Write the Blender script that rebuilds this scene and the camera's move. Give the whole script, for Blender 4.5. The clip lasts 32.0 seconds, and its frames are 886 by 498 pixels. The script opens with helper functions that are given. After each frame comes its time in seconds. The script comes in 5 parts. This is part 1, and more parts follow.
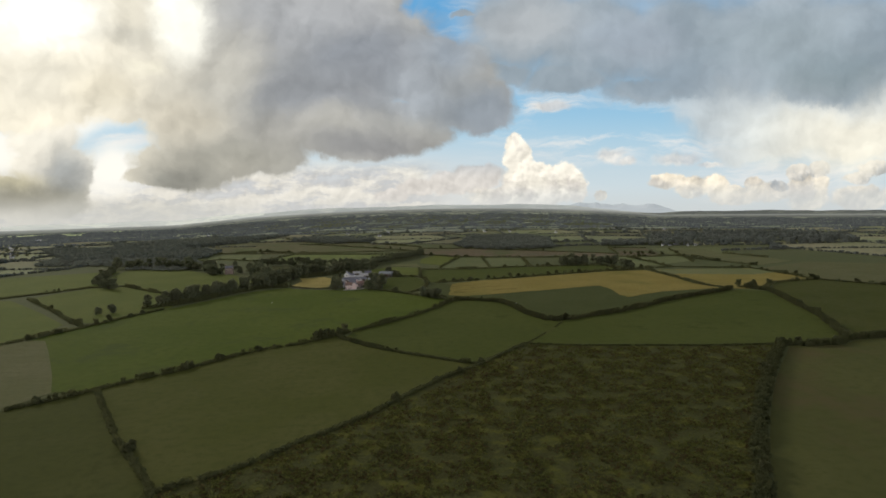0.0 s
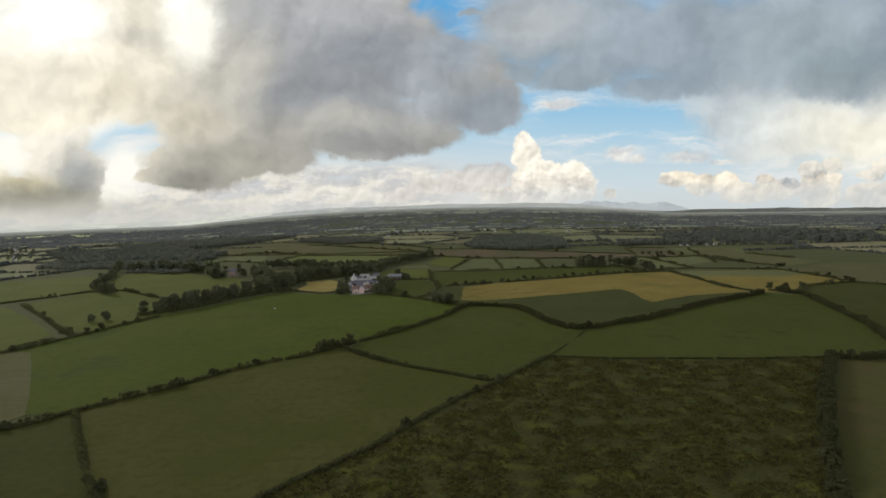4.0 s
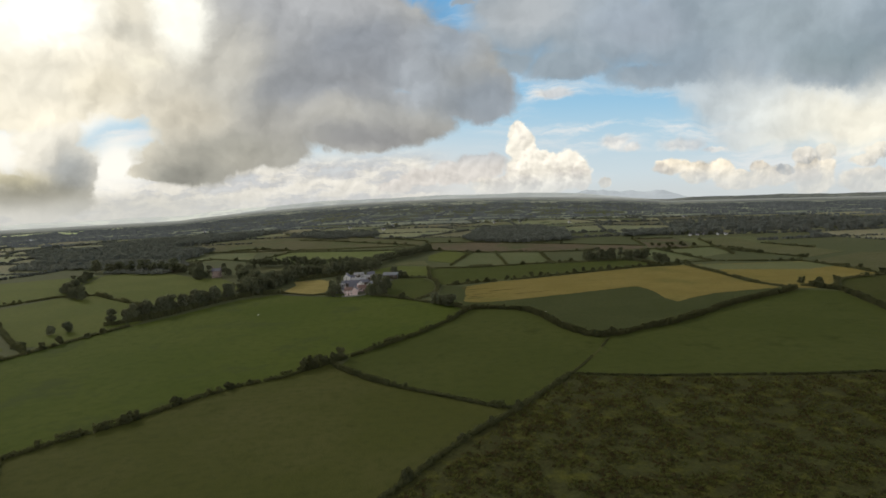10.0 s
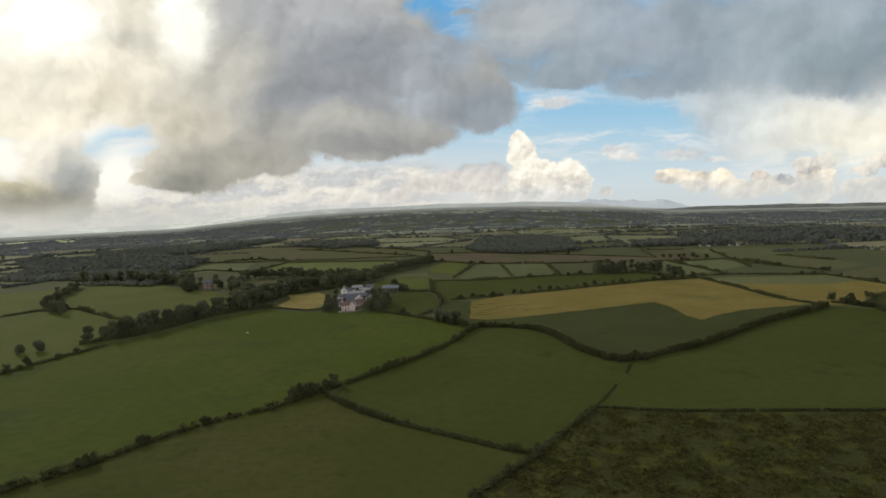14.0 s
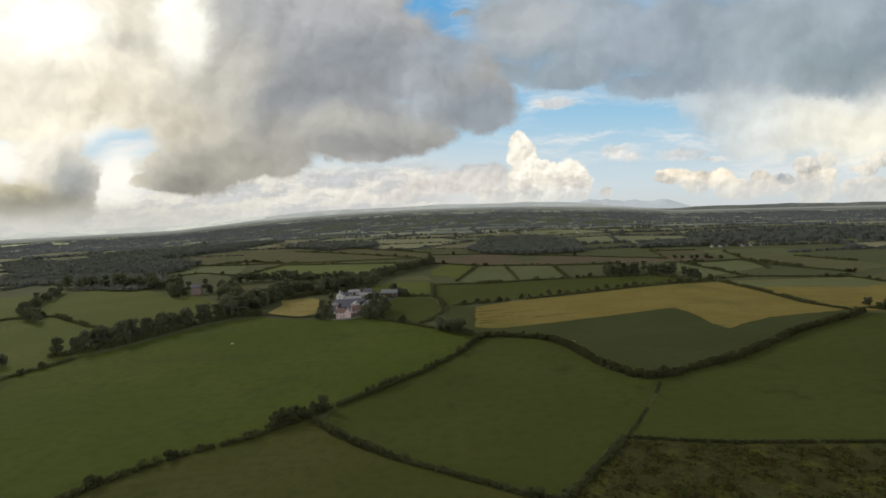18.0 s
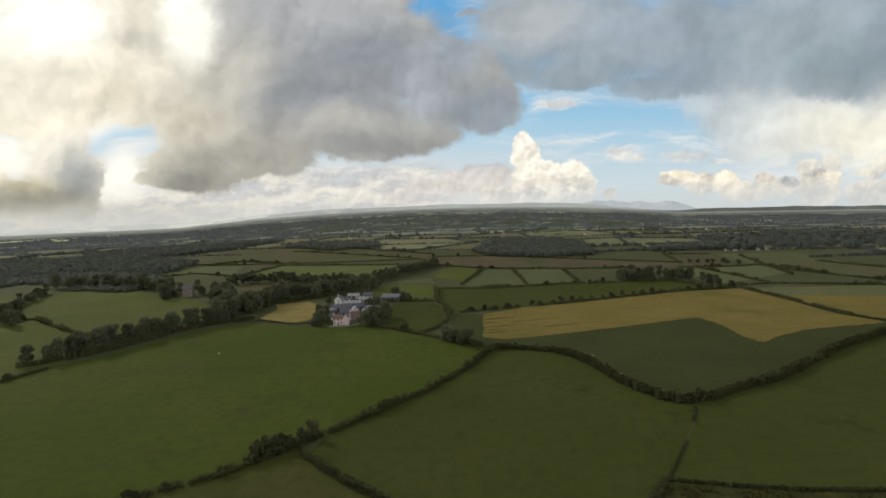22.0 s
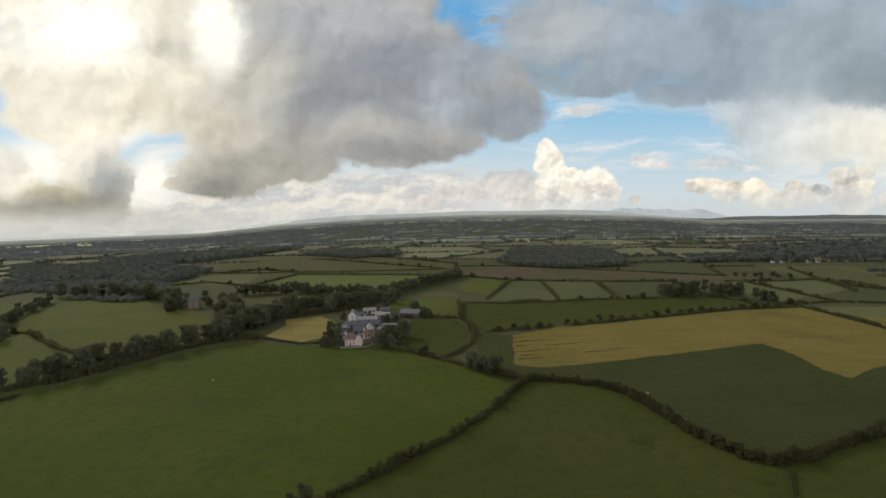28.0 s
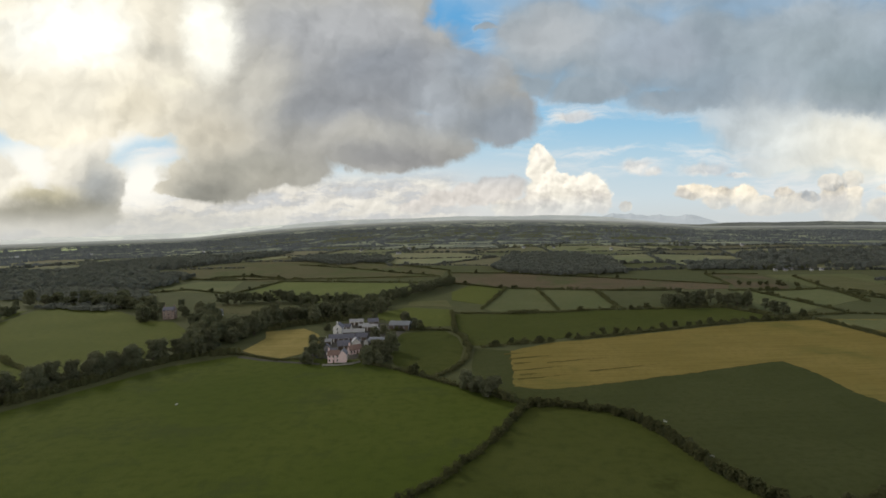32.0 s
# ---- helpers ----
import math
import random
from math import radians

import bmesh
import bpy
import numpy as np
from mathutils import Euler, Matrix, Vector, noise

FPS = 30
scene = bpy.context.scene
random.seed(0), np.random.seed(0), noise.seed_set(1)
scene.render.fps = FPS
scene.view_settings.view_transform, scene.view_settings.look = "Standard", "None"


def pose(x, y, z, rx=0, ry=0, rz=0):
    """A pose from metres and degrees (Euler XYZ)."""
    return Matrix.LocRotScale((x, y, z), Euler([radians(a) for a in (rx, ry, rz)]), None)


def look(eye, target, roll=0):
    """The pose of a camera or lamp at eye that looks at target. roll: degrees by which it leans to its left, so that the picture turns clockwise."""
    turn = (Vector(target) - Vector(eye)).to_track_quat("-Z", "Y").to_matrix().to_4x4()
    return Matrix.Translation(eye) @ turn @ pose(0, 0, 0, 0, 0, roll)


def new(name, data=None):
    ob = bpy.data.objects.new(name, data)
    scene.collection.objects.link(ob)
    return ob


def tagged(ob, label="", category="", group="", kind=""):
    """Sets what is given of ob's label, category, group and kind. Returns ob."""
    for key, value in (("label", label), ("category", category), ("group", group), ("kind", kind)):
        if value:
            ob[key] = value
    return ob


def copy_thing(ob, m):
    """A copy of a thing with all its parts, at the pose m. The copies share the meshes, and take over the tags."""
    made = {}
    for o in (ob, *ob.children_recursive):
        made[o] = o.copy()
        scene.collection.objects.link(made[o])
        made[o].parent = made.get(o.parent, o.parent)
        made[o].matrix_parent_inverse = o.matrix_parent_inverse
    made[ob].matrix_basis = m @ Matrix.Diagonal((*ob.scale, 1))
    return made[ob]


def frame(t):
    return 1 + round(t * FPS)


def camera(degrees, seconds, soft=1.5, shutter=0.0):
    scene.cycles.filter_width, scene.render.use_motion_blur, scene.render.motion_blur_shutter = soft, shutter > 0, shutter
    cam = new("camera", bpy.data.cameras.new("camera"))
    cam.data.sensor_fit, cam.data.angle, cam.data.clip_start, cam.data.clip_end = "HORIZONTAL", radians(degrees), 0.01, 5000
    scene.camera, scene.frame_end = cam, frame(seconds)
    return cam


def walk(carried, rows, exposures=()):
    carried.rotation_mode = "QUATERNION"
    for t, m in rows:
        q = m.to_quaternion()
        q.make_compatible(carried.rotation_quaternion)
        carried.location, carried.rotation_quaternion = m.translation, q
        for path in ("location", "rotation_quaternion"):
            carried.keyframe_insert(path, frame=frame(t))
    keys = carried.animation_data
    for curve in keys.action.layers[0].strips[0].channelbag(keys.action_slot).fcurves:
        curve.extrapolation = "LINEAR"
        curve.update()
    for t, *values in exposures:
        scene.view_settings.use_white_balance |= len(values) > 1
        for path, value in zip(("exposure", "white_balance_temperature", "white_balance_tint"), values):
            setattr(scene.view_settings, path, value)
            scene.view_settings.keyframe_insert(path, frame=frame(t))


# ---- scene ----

# ---- camera and its walk ----
ROWS = [
    (0, look((1.845, -0.887, 73.298), (1.967, 1.102, 73.134), -1.1)),
    (0.5, look((1.909, 1.904, 73.555), (2.037, 3.893, 73.386), -1.3)),
    (1, look((1.693, 4.898, 73.342), (1.813, 6.888, 73.189), -2.0)),
    (1.5, look((1.697, 7.611, 73.214), (1.8, 9.604, 73.074), -2.1)),
    (2, look((1.622, 10.557, 73.247), (1.728, 12.549, 73.106), -1.3)),
    (2.5, look((1.896, 14.14, 73.907), (2.003, 16.129, 73.734), -1.7)),
    (3, look((1.252, 17.213, 73.542), (1.348, 19.205, 73.384), -1.5)),
    (3.5, look((1.161, 20.736, 73.652), (1.253, 22.727, 73.485), -1.3)),
    (5.5, look((0.882, 32.641, 73.622), (0.969, 34.632, 73.457), -1.7)),
    (6, look((0.352, 35.91, 73.638), (0.438, 37.9, 73.464), -1.6)),
    (6.5, look((0.242, 39.356, 73.843), (0.32, 41.347, 73.668), -1.1)),
    (7, look((0.066, 42.283, 73.751), (0.146, 44.275, 73.592), -1.3)),
    (7.5, look((0.128, 46.197, 74.145), (0.203, 48.188, 73.974), -1.6)),
    (8, look((-0.095, 50.175, 73.983), (-0.013, 52.165, 73.804), -2.5)),
    (8.5, look((0.204, 53.698, 73.934), (0.277, 55.689, 73.765), -2.3)),
    (9, look((0.806, 57.177, 73.772), (0.911, 59.171, 73.668), -4.0)),
    (9.5, look((-0.027, 60.861, 73.939), (0.083, 62.849, 73.75), -3.2)),
    (10, look((0.038, 64.566, 74.157), (0.142, 66.554, 73.959), -2.2)),
    (10.5, look((0.47, 67.835, 73.808), (0.578, 69.825, 73.637), -2.6)),
    (11, look((0.388, 71.395, 73.693), (0.5, 73.386, 73.53), -2.2)),
    (11.5, look((0.374, 74.789, 73.958), (0.479, 76.778, 73.773), -2.6)),
    (12, look((0.355, 78.201, 73.858), (0.47, 80.19, 73.683), -2.4)),
    (12.5, look((0.207, 81.946, 74.215), (0.323, 83.936, 74.047), -2.4)),
    (13, look((-0.283, 84.938, 74.172), (-0.178, 86.927, 73.997), -2.5)),
    (13.5, look((-0.485, 88.224, 74.237), (-0.376, 90.212, 74.043), -2.3)),
    (14, look((-0.577, 91.468, 74.279), (-0.474, 93.458, 74.111), -2.0)),
    (14.5, look((-0.621, 95.318, 74.445), (-0.515, 97.305, 74.243), -2.5)),
    (15, look((-0.635, 98.419, 74.72), (-0.553, 100.409, 74.54), -1.8)),
    (15.5, look((-0.367, 101.735, 74.722), (-0.262, 103.727, 74.571), -2.7)),
    (17.5, look((0.011, 117.443, 73.059), (0.101, 119.431, 72.866), -1.7)),
    (18, look((-0.45, 120.413, 72.787), (-0.348, 122.404, 72.622), -2.2)),
    (18.5, look((-0.204, 123.951, 72.841), (-0.114, 125.942, 72.683), -3.0)),
    (19, look((-0.348, 126.668, 73.081), (-0.237, 128.66, 72.936), -3.4)),
    (19.5, look((-0.735, 130.603, 72.713), (-0.632, 132.59, 72.513), -4.7)),
    (20, look((-0.446, 133.42, 72.915), (-0.367, 135.414, 72.782), -3.9)),
    (20.5, look((-0.429, 136.754, 72.263), (-0.343, 138.749, 72.154), -5.0)),
    (21, look((-0.515, 140.554, 72.599), (-0.438, 142.546, 72.442), -2.5)),
    (21.5, look((-0.462, 143.66, 72.511), (-0.374, 145.652, 72.353), -1.9)),
    (22, look((-0.794, 146.713, 72.388), (-0.702, 148.704, 72.223), -1.7)),
    (22.5, look((-0.251, 150.35, 72.495), (-0.157, 152.338, 72.304), -2.0)),
    (23, look((-0.301, 152.909, 72.431), (-0.187, 154.9, 72.275), -2.6)),
    (23.5, look((-0.717, 156.053, 72.813), (-0.615, 158.042, 72.634), -3.0)),
    (24, look((-0.185, 159.23, 73.148), (-0.097, 161.223, 73.003), -4.1)),
    (24.5, look((-0.303, 162.454, 72.976), (-0.23, 164.447, 72.833), -3.7)),
    (25, look((-0.391, 165.703, 72.823), (-0.323, 167.696, 72.672), -2.9)),
    (25.5, look((-0.403, 168.597, 73.066), (-0.345, 170.591, 72.921), -1.5)),
    (27.5, look((-0.474, 181.84, 72.524), (-0.443, 183.835, 72.383), -2.0)),
    (28, look((-0.579, 184.924, 72.554), (-0.564, 186.919, 72.414), -1.4)),
    (28.5, look((-0.032, 188.798, 72.378), (-0.012, 190.792, 72.223), -1.9)),
    (29, look((-0.348, 192.085, 72.157), (-0.312, 194.079, 71.996), -1.1)),
    (29.5, look((-0.506, 194.874, 72.19), (-0.474, 196.867, 72.024), -1.3)),
    (30, look((-0.87, 198.008, 72.23), (-0.819, 200.0, 72.066), -1.0)),
    (30.5, look((-0.724, 200.774, 72.306), (-0.666, 202.768, 72.153), -2.1)),
    (31, look((-0.835, 203.356, 72.61), (-0.803, 205.35, 72.458), -1.9)),
    (31.5, look((-1.14, 206.094, 72.39), (-1.102, 208.088, 72.247), -1.6)),
    (32, look((-0.278, 210.189, 72.354), (-0.236, 212.184, 72.231), -1.2)),
]

cam = camera(75.5, 32.0, soft=1.7)
walk(cam, ROWS, exposures=[(0, 0.0)])

# ---- sky and light ----
SUN_AZ, SUN_EL = radians(-40), radians(24)      # ahead and to the left, behind thin cloud


class Nodes:
    """Short hand for node trees."""

    def __init__(self, tree):
        self.tree = tree
        tree.nodes.clear()

    def add(self, kind):
        return self.tree.nodes.new(kind)

    def link(self, a, b):
        self.tree.links.new(a, b)

    def put(self, value, socket):
        if isinstance(value, (int, float, tuple)):
            socket.default_value = value
        else:
            self.link(value, socket)

    def math(self, op, a, b=0.0, c=0.0, clamp=False):
        n = self.add("ShaderNodeMath")
        n.operation, n.use_clamp = op, clamp
        for v, s in zip((a, b, c), n.inputs):
            self.put(v, s)
        return n.outputs[0]

    def vec(self, op, a, b=None):
        n = self.add("ShaderNodeVectorMath")
        n.operation = op
        self.put(a, n.inputs[0])
        if b is not None:
            self.put(b, n.inputs[1])
        return n.outputs["Value"] if op in ("LENGTH", "DOT_PRODUCT") else n.outputs["Vector"]

    def noise(self, where, scale, detail=4.0, rough=0.55, distort=0.0):
        n = self.add("ShaderNodeTexNoise")
        self.put(where, n.inputs["Vector"])
        n.inputs["Scale"].default_value, n.inputs["Detail"].default_value = scale, detail
        n.inputs["Roughness"].default_value, n.inputs["Distortion"].default_value = rough, distort
        return n.outputs["Fac"], n.outputs["Color"]

    def span(self, v, a, b, lo=0.0, hi=1.0, smooth=True):
        n = self.add("ShaderNodeMapRange")
        n.interpolation_type = "SMOOTHSTEP" if smooth else "LINEAR"
        for value, s in zip((v, a, b, lo, hi), n.inputs):
            self.put(value, s)
        return n.outputs[0]

    def mix(self, fac, a, b, kind="MIX"):
        n = self.add("ShaderNodeMix")
        n.data_type, n.blend_type = "RGBA", kind
        for v, s in zip((fac, a, b), (n.inputs[0], n.inputs[6], n.inputs[7])):
            if isinstance(v, tuple) and len(v) == 3:
                v = (*v, 1.0)
            self.put(v, s)
        return n.outputs[2]


def build_sky():
    world = bpy.data.worlds.new("sky")
    scene.world = world
    world.use_nodes = True
    N = Nodes(world.node_tree)
    here = N.add("ShaderNodeTexCoord").outputs["Generated"]
    split = N.add("ShaderNodeSeparateXYZ")
    N.link(here, split.inputs[0])
    x, y, z = split.outputs
    ahead = N.math("MAXIMUM", N.math("ABSOLUTE", y), 0.12)
    u, v = N.math("DIVIDE", x, ahead), N.math("DIVIDE", z, ahead)
    flat = N.add("ShaderNodeCombineXYZ")
    N.link(u, flat.inputs[0]), N.link(v, flat.inputs[1])
    flat = flat.outputs[0]

    def tone(r, g, b, k=1.0):
        """A tone of the sky from its everyday 0 to 255 values; k over 1 where it dazzles."""
        return tuple(k * ((c / 255 + 0.055) / 1.055) ** 2.4 for c in (r, g, b))

    def wander(where, scale, reach, detail=5, rough=0.6):
        swirl = N.noise(where, scale, detail, rough)[1]
        cut, join = N.add("ShaderNodeSeparateColor"), N.add("ShaderNodeCombineXYZ")
        N.link(swirl, cut.inputs[0])
        N.link(cut.outputs[0], join.inputs[0]), N.link(cut.outputs[1], join.inputs[1])
        w = N.vec("SUBTRACT", join.outputs[0], (0.5, 0.5, 0.0))
        return N.vec("ADD", where, N.vec("MULTIPLY", w, (reach, reach * 0.8, 0)))

    def heaps(where, scale, detail=3.0):
        """Rounded billows, 1 on their crowns and 0 in the creases."""
        n = N.add("ShaderNodeTexVoronoi")
        n.feature, n.normalize = "SMOOTH_F1", True
        for key, value in (("Scale", scale), ("Detail", detail), ("Roughness", 0.55), ("Smoothness", 0.35)):
            n.inputs[key].default_value = value
        N.link(where, n.inputs["Vector"])
        return N.span(n.outputs["Distance"], 0.05, 0.62, 1.0, 0.0, False)

    soft = wander(flat, 4.5, 0.10)              # drifts in broad folds
    warp = wander(soft, 15, 0.050, 6, 0.65)              # and frays at the edges
    fine = wander(flat, 24, 0.034, 6, 0.65)
    shift = (-0.012, 0.016, 0.0)                # towards the sun
    fold = N.noise(soft, 5.5, 5, 0.55)[0]
    grain = N.noise(warp, 15, 6, 0.6)[0]
    puffs = heaps(warp, 9)
    relief = N.math("SUBTRACT", puffs, heaps(N.vec("ADD", warp, shift), 9))
    relief = N.math("ADD", relief, N.math("MULTIPLY", N.math("SUBTRACT", grain, 0.5), 0.28))
    small = heaps(fine, 30, 2.0)
    crisp = N.math("SUBTRACT", small, heaps(N.vec("ADD", fine, (-0.004, 0.006, 0.0)), 30, 2.0))

    def reach(blob, where):
        cu, cv, ru, rv = blob
        return N.vec("LENGTH", N.vec("MULTIPLY", N.vec("SUBTRACT", where, (cu, cv, 0.0)), (1 / ru, 1 / rv, 0.0)))

    def cloud(blobs, where, edge, bulge=0.0, lumps=None):
        """How thick a bank of round masses is: 0 outside, 1 inside; bulge: how far its billows swell the outline."""
        far = None
        for blob in blobs:
            d = reach(blob, where)
            far = d if far is None else N.math("SMOOTH_MIN", far, d, 0.18)
        if bulge:
            far = N.math("SUBTRACT", far, N.math("MULTIPLY", N.math("SUBTRACT", lumps or puffs, 0.55), bulge))
        return N.span(far, 1.0 + edge, 1.0 - edge), far

    def dab(tint, blob, colour, how=0.9, where=None, edge=0.75):
        """Turns the tone of a cloud towards a colour round one place."""
        k = N.span(reach(blob, where or warp), 1.0 + edge, 1.0 - edge)
        return N.mix(N.math("MULTIPLY", k, how), tint, colour)

    def lit(tint, amount, bumps, wide=0.0):
        """Light and shade of the billows on a cloud's tone."""
        k = N.math("ADD", 1.0, N.math("MULTIPLY", bumps, amount))
        if wide:
            k = N.math("ADD", k, N.math("MULTIPLY", N.math("SUBTRACT", fold, 0.5), wide))
        return N.mix(1.0, tint, grey(k), "MULTIPLY")

    def grey(k):
        c = N.add("ShaderNodeCombineColor")
        for s in c.inputs:
            N.link(k, s)
        return c.outputs[0]

    # clear air: blue above, milky at the horizon
    air = N.add("ShaderNodeTexSky")
    air.sky_type, air.sun_disc = "NISHITA", False
    N.link(here, air.inputs["Vector"])
    air.sun_elevation, air.sun_rotation = SUN_EL, SUN_AZ
    air.air_density, air.dust_density = 1.2, 2.0
    clear = N.mix(1.0, air.outputs[0], (0.10, 0.10, 0.10), "MULTIPLY")
    blue = N.mix(N.span(v, 0.08, 0.34), tone(160, 204, 230), tone(84, 163, 217))
    sky = N.mix(0.93, clear, blue)
    sky = N.mix(N.span(v, 0.16, 0.0), sky, N.mix(N.span(u, 0.35, 0.0), tone(206, 219, 224), tone(226, 226, 222)))
    # thin streaks of high cloud
    streak = N.add("ShaderNodeMapping")
    streak.inputs["Scale"].default_value = (1.5, 9.0, 1)
    streak.inputs["Rotation"].default_value = (0, 0, radians(-10))
    N.link(soft, streak.inputs["Vector"])
    s = N.noise(streak.outputs[0], 3.4, 6, 0.62)[0]
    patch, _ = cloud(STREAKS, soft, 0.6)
    sky = N.mix(N.math("MULTIPLY", N.math("MULTIPLY", N.span(s, 0.42, 0.62), patch), 0.85), sky, tone(233, 234, 232))
    sky = N.mix(N.math("MULTIPLY", N.span(s, 0.50, 0.70), 0.35), sky, tone(222, 228, 230))
    # low bank of layered cloud over the horizon
    low = N.add("ShaderNodeMapping")
    low.inputs["Scale"].default_value = (2.4, 9.0, 1)
    N.link(fine, low.inputs["Vector"])
    s = N.noise(low.outputs[0], 3.6, 7, 0.62)[0]
    bank = N.math("MULTIPLY", N.span(v, 0.085, 0.045), N.span(u, 0.10, 0.0))
    layer = N.mix(N.span(s, 0.40, 0.58), tone(196, 197, 198), tone(236, 231, 219))
    sky = N.mix(N.math("MULTIPLY", bank, N.span(s, 0.36, 0.46, 0.55, 0.95)), sky, lit(layer, 0.55, crisp))
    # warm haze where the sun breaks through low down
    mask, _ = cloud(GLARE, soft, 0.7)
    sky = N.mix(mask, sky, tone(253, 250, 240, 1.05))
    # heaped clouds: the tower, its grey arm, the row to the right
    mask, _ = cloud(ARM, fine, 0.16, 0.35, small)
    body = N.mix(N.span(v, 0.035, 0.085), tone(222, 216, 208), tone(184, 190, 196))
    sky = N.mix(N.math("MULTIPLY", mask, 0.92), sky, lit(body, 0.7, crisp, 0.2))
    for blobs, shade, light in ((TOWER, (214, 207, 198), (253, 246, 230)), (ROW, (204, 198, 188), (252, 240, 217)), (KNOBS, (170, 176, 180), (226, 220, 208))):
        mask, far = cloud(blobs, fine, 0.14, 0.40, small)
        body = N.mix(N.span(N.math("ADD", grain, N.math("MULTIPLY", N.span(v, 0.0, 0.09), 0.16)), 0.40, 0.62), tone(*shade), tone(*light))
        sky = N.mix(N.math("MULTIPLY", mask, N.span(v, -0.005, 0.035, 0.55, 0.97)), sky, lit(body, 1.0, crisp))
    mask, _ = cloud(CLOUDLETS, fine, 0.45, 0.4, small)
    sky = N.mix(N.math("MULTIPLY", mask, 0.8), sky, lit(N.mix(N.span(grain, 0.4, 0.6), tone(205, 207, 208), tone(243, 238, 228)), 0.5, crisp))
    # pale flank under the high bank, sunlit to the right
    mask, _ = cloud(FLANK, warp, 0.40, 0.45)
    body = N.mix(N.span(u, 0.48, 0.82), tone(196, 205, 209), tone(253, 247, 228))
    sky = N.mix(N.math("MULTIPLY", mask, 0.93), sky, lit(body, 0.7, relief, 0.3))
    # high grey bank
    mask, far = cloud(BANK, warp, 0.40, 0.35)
    body = N.mix(N.span(fold, 0.38, 0.62), tone(152, 165, 174), tone(170, 181, 189))
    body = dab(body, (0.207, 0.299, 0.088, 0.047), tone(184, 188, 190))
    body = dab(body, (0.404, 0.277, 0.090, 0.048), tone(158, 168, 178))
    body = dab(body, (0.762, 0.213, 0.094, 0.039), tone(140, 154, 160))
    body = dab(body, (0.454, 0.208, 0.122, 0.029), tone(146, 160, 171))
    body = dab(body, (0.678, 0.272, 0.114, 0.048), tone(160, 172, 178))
    body = N.mix(N.span(far, 0.80, 1.15), body, tone(196, 206, 212))
    sky = N.mix(N.math("MULTIPLY", mask, 0.97), sky, lit(body, 0.45, relief, 0.35))
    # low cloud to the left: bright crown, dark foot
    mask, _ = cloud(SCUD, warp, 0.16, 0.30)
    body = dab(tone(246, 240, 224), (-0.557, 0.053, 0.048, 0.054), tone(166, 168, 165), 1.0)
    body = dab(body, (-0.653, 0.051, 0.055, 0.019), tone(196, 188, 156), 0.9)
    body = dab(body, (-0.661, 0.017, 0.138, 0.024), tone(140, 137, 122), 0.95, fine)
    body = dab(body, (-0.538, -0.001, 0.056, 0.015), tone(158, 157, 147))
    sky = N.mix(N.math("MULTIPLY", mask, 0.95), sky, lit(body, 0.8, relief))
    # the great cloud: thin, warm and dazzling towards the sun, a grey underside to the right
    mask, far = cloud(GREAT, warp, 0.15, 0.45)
    body = N.mix(N.span(u, -0.52, -0.22), tone(247, 239, 218), tone(178, 176, 168))
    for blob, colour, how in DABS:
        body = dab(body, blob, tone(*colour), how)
    body = lit(body, 0.75, relief, 0.34)
    rim = N.math("MULTIPLY", N.span(far, 0.82, 1.12), N.span(u, 0.02, -0.12))
    body = N.mix(N.math("MULTIPLY", rim, 0.35), body, tone(236, 234, 226))
    sky = N.mix(N.math("MULTIPLY", mask, 0.97), sky, body)
    # overcast overhead; behind, an unseen bright sky added to light the south walls
    torn = N.span(N.noise(here, 2.6, 5, 0.6)[0], 0.41, 0.6)
    sky = N.mix(N.span(y, 0.0, -0.25), sky, N.mix(torn, (0.75, 0.78, 0.82), (1.5, 1.42, 1.30)))
    sky = N.mix(N.span(z, 0.36, 0.52), sky, N.mix(torn, (0.24, 0.25, 0.26), (0.42, 0.42, 0.41)))
    # rain and milky air low down
    rain = N.math("MULTIPLY", N.span(v, 0.030, -0.005), N.span(u, -0.20, -0.42))
    sky = N.mix(N.math("MULTIPLY", rain, 0.5), sky, tone(205, 201, 186))
    sky = N.mix(N.math("MULTIPLY", N.span(v, 0.030, -0.025), 0.55), sky, tone(206, 207, 204))
    back = N.add("ShaderNodeBackground")
    N.link(sky, back.inputs[0])
    back.inputs[1].default_value = 1.0
    out = N.add("ShaderNodeOutputWorld")
    N.link(back.outputs[0], out.inputs[0])


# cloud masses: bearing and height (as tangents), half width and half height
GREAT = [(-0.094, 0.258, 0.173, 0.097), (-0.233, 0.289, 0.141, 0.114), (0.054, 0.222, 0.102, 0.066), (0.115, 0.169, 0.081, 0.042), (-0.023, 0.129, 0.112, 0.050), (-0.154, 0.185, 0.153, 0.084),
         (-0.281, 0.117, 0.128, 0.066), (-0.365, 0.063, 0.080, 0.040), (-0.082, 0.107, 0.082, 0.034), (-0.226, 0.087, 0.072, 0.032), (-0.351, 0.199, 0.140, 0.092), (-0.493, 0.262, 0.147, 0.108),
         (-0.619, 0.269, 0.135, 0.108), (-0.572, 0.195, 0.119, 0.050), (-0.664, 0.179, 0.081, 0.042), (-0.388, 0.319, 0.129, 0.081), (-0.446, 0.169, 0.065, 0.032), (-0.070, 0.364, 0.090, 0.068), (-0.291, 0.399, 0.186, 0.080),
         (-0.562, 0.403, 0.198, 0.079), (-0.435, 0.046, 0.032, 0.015)]
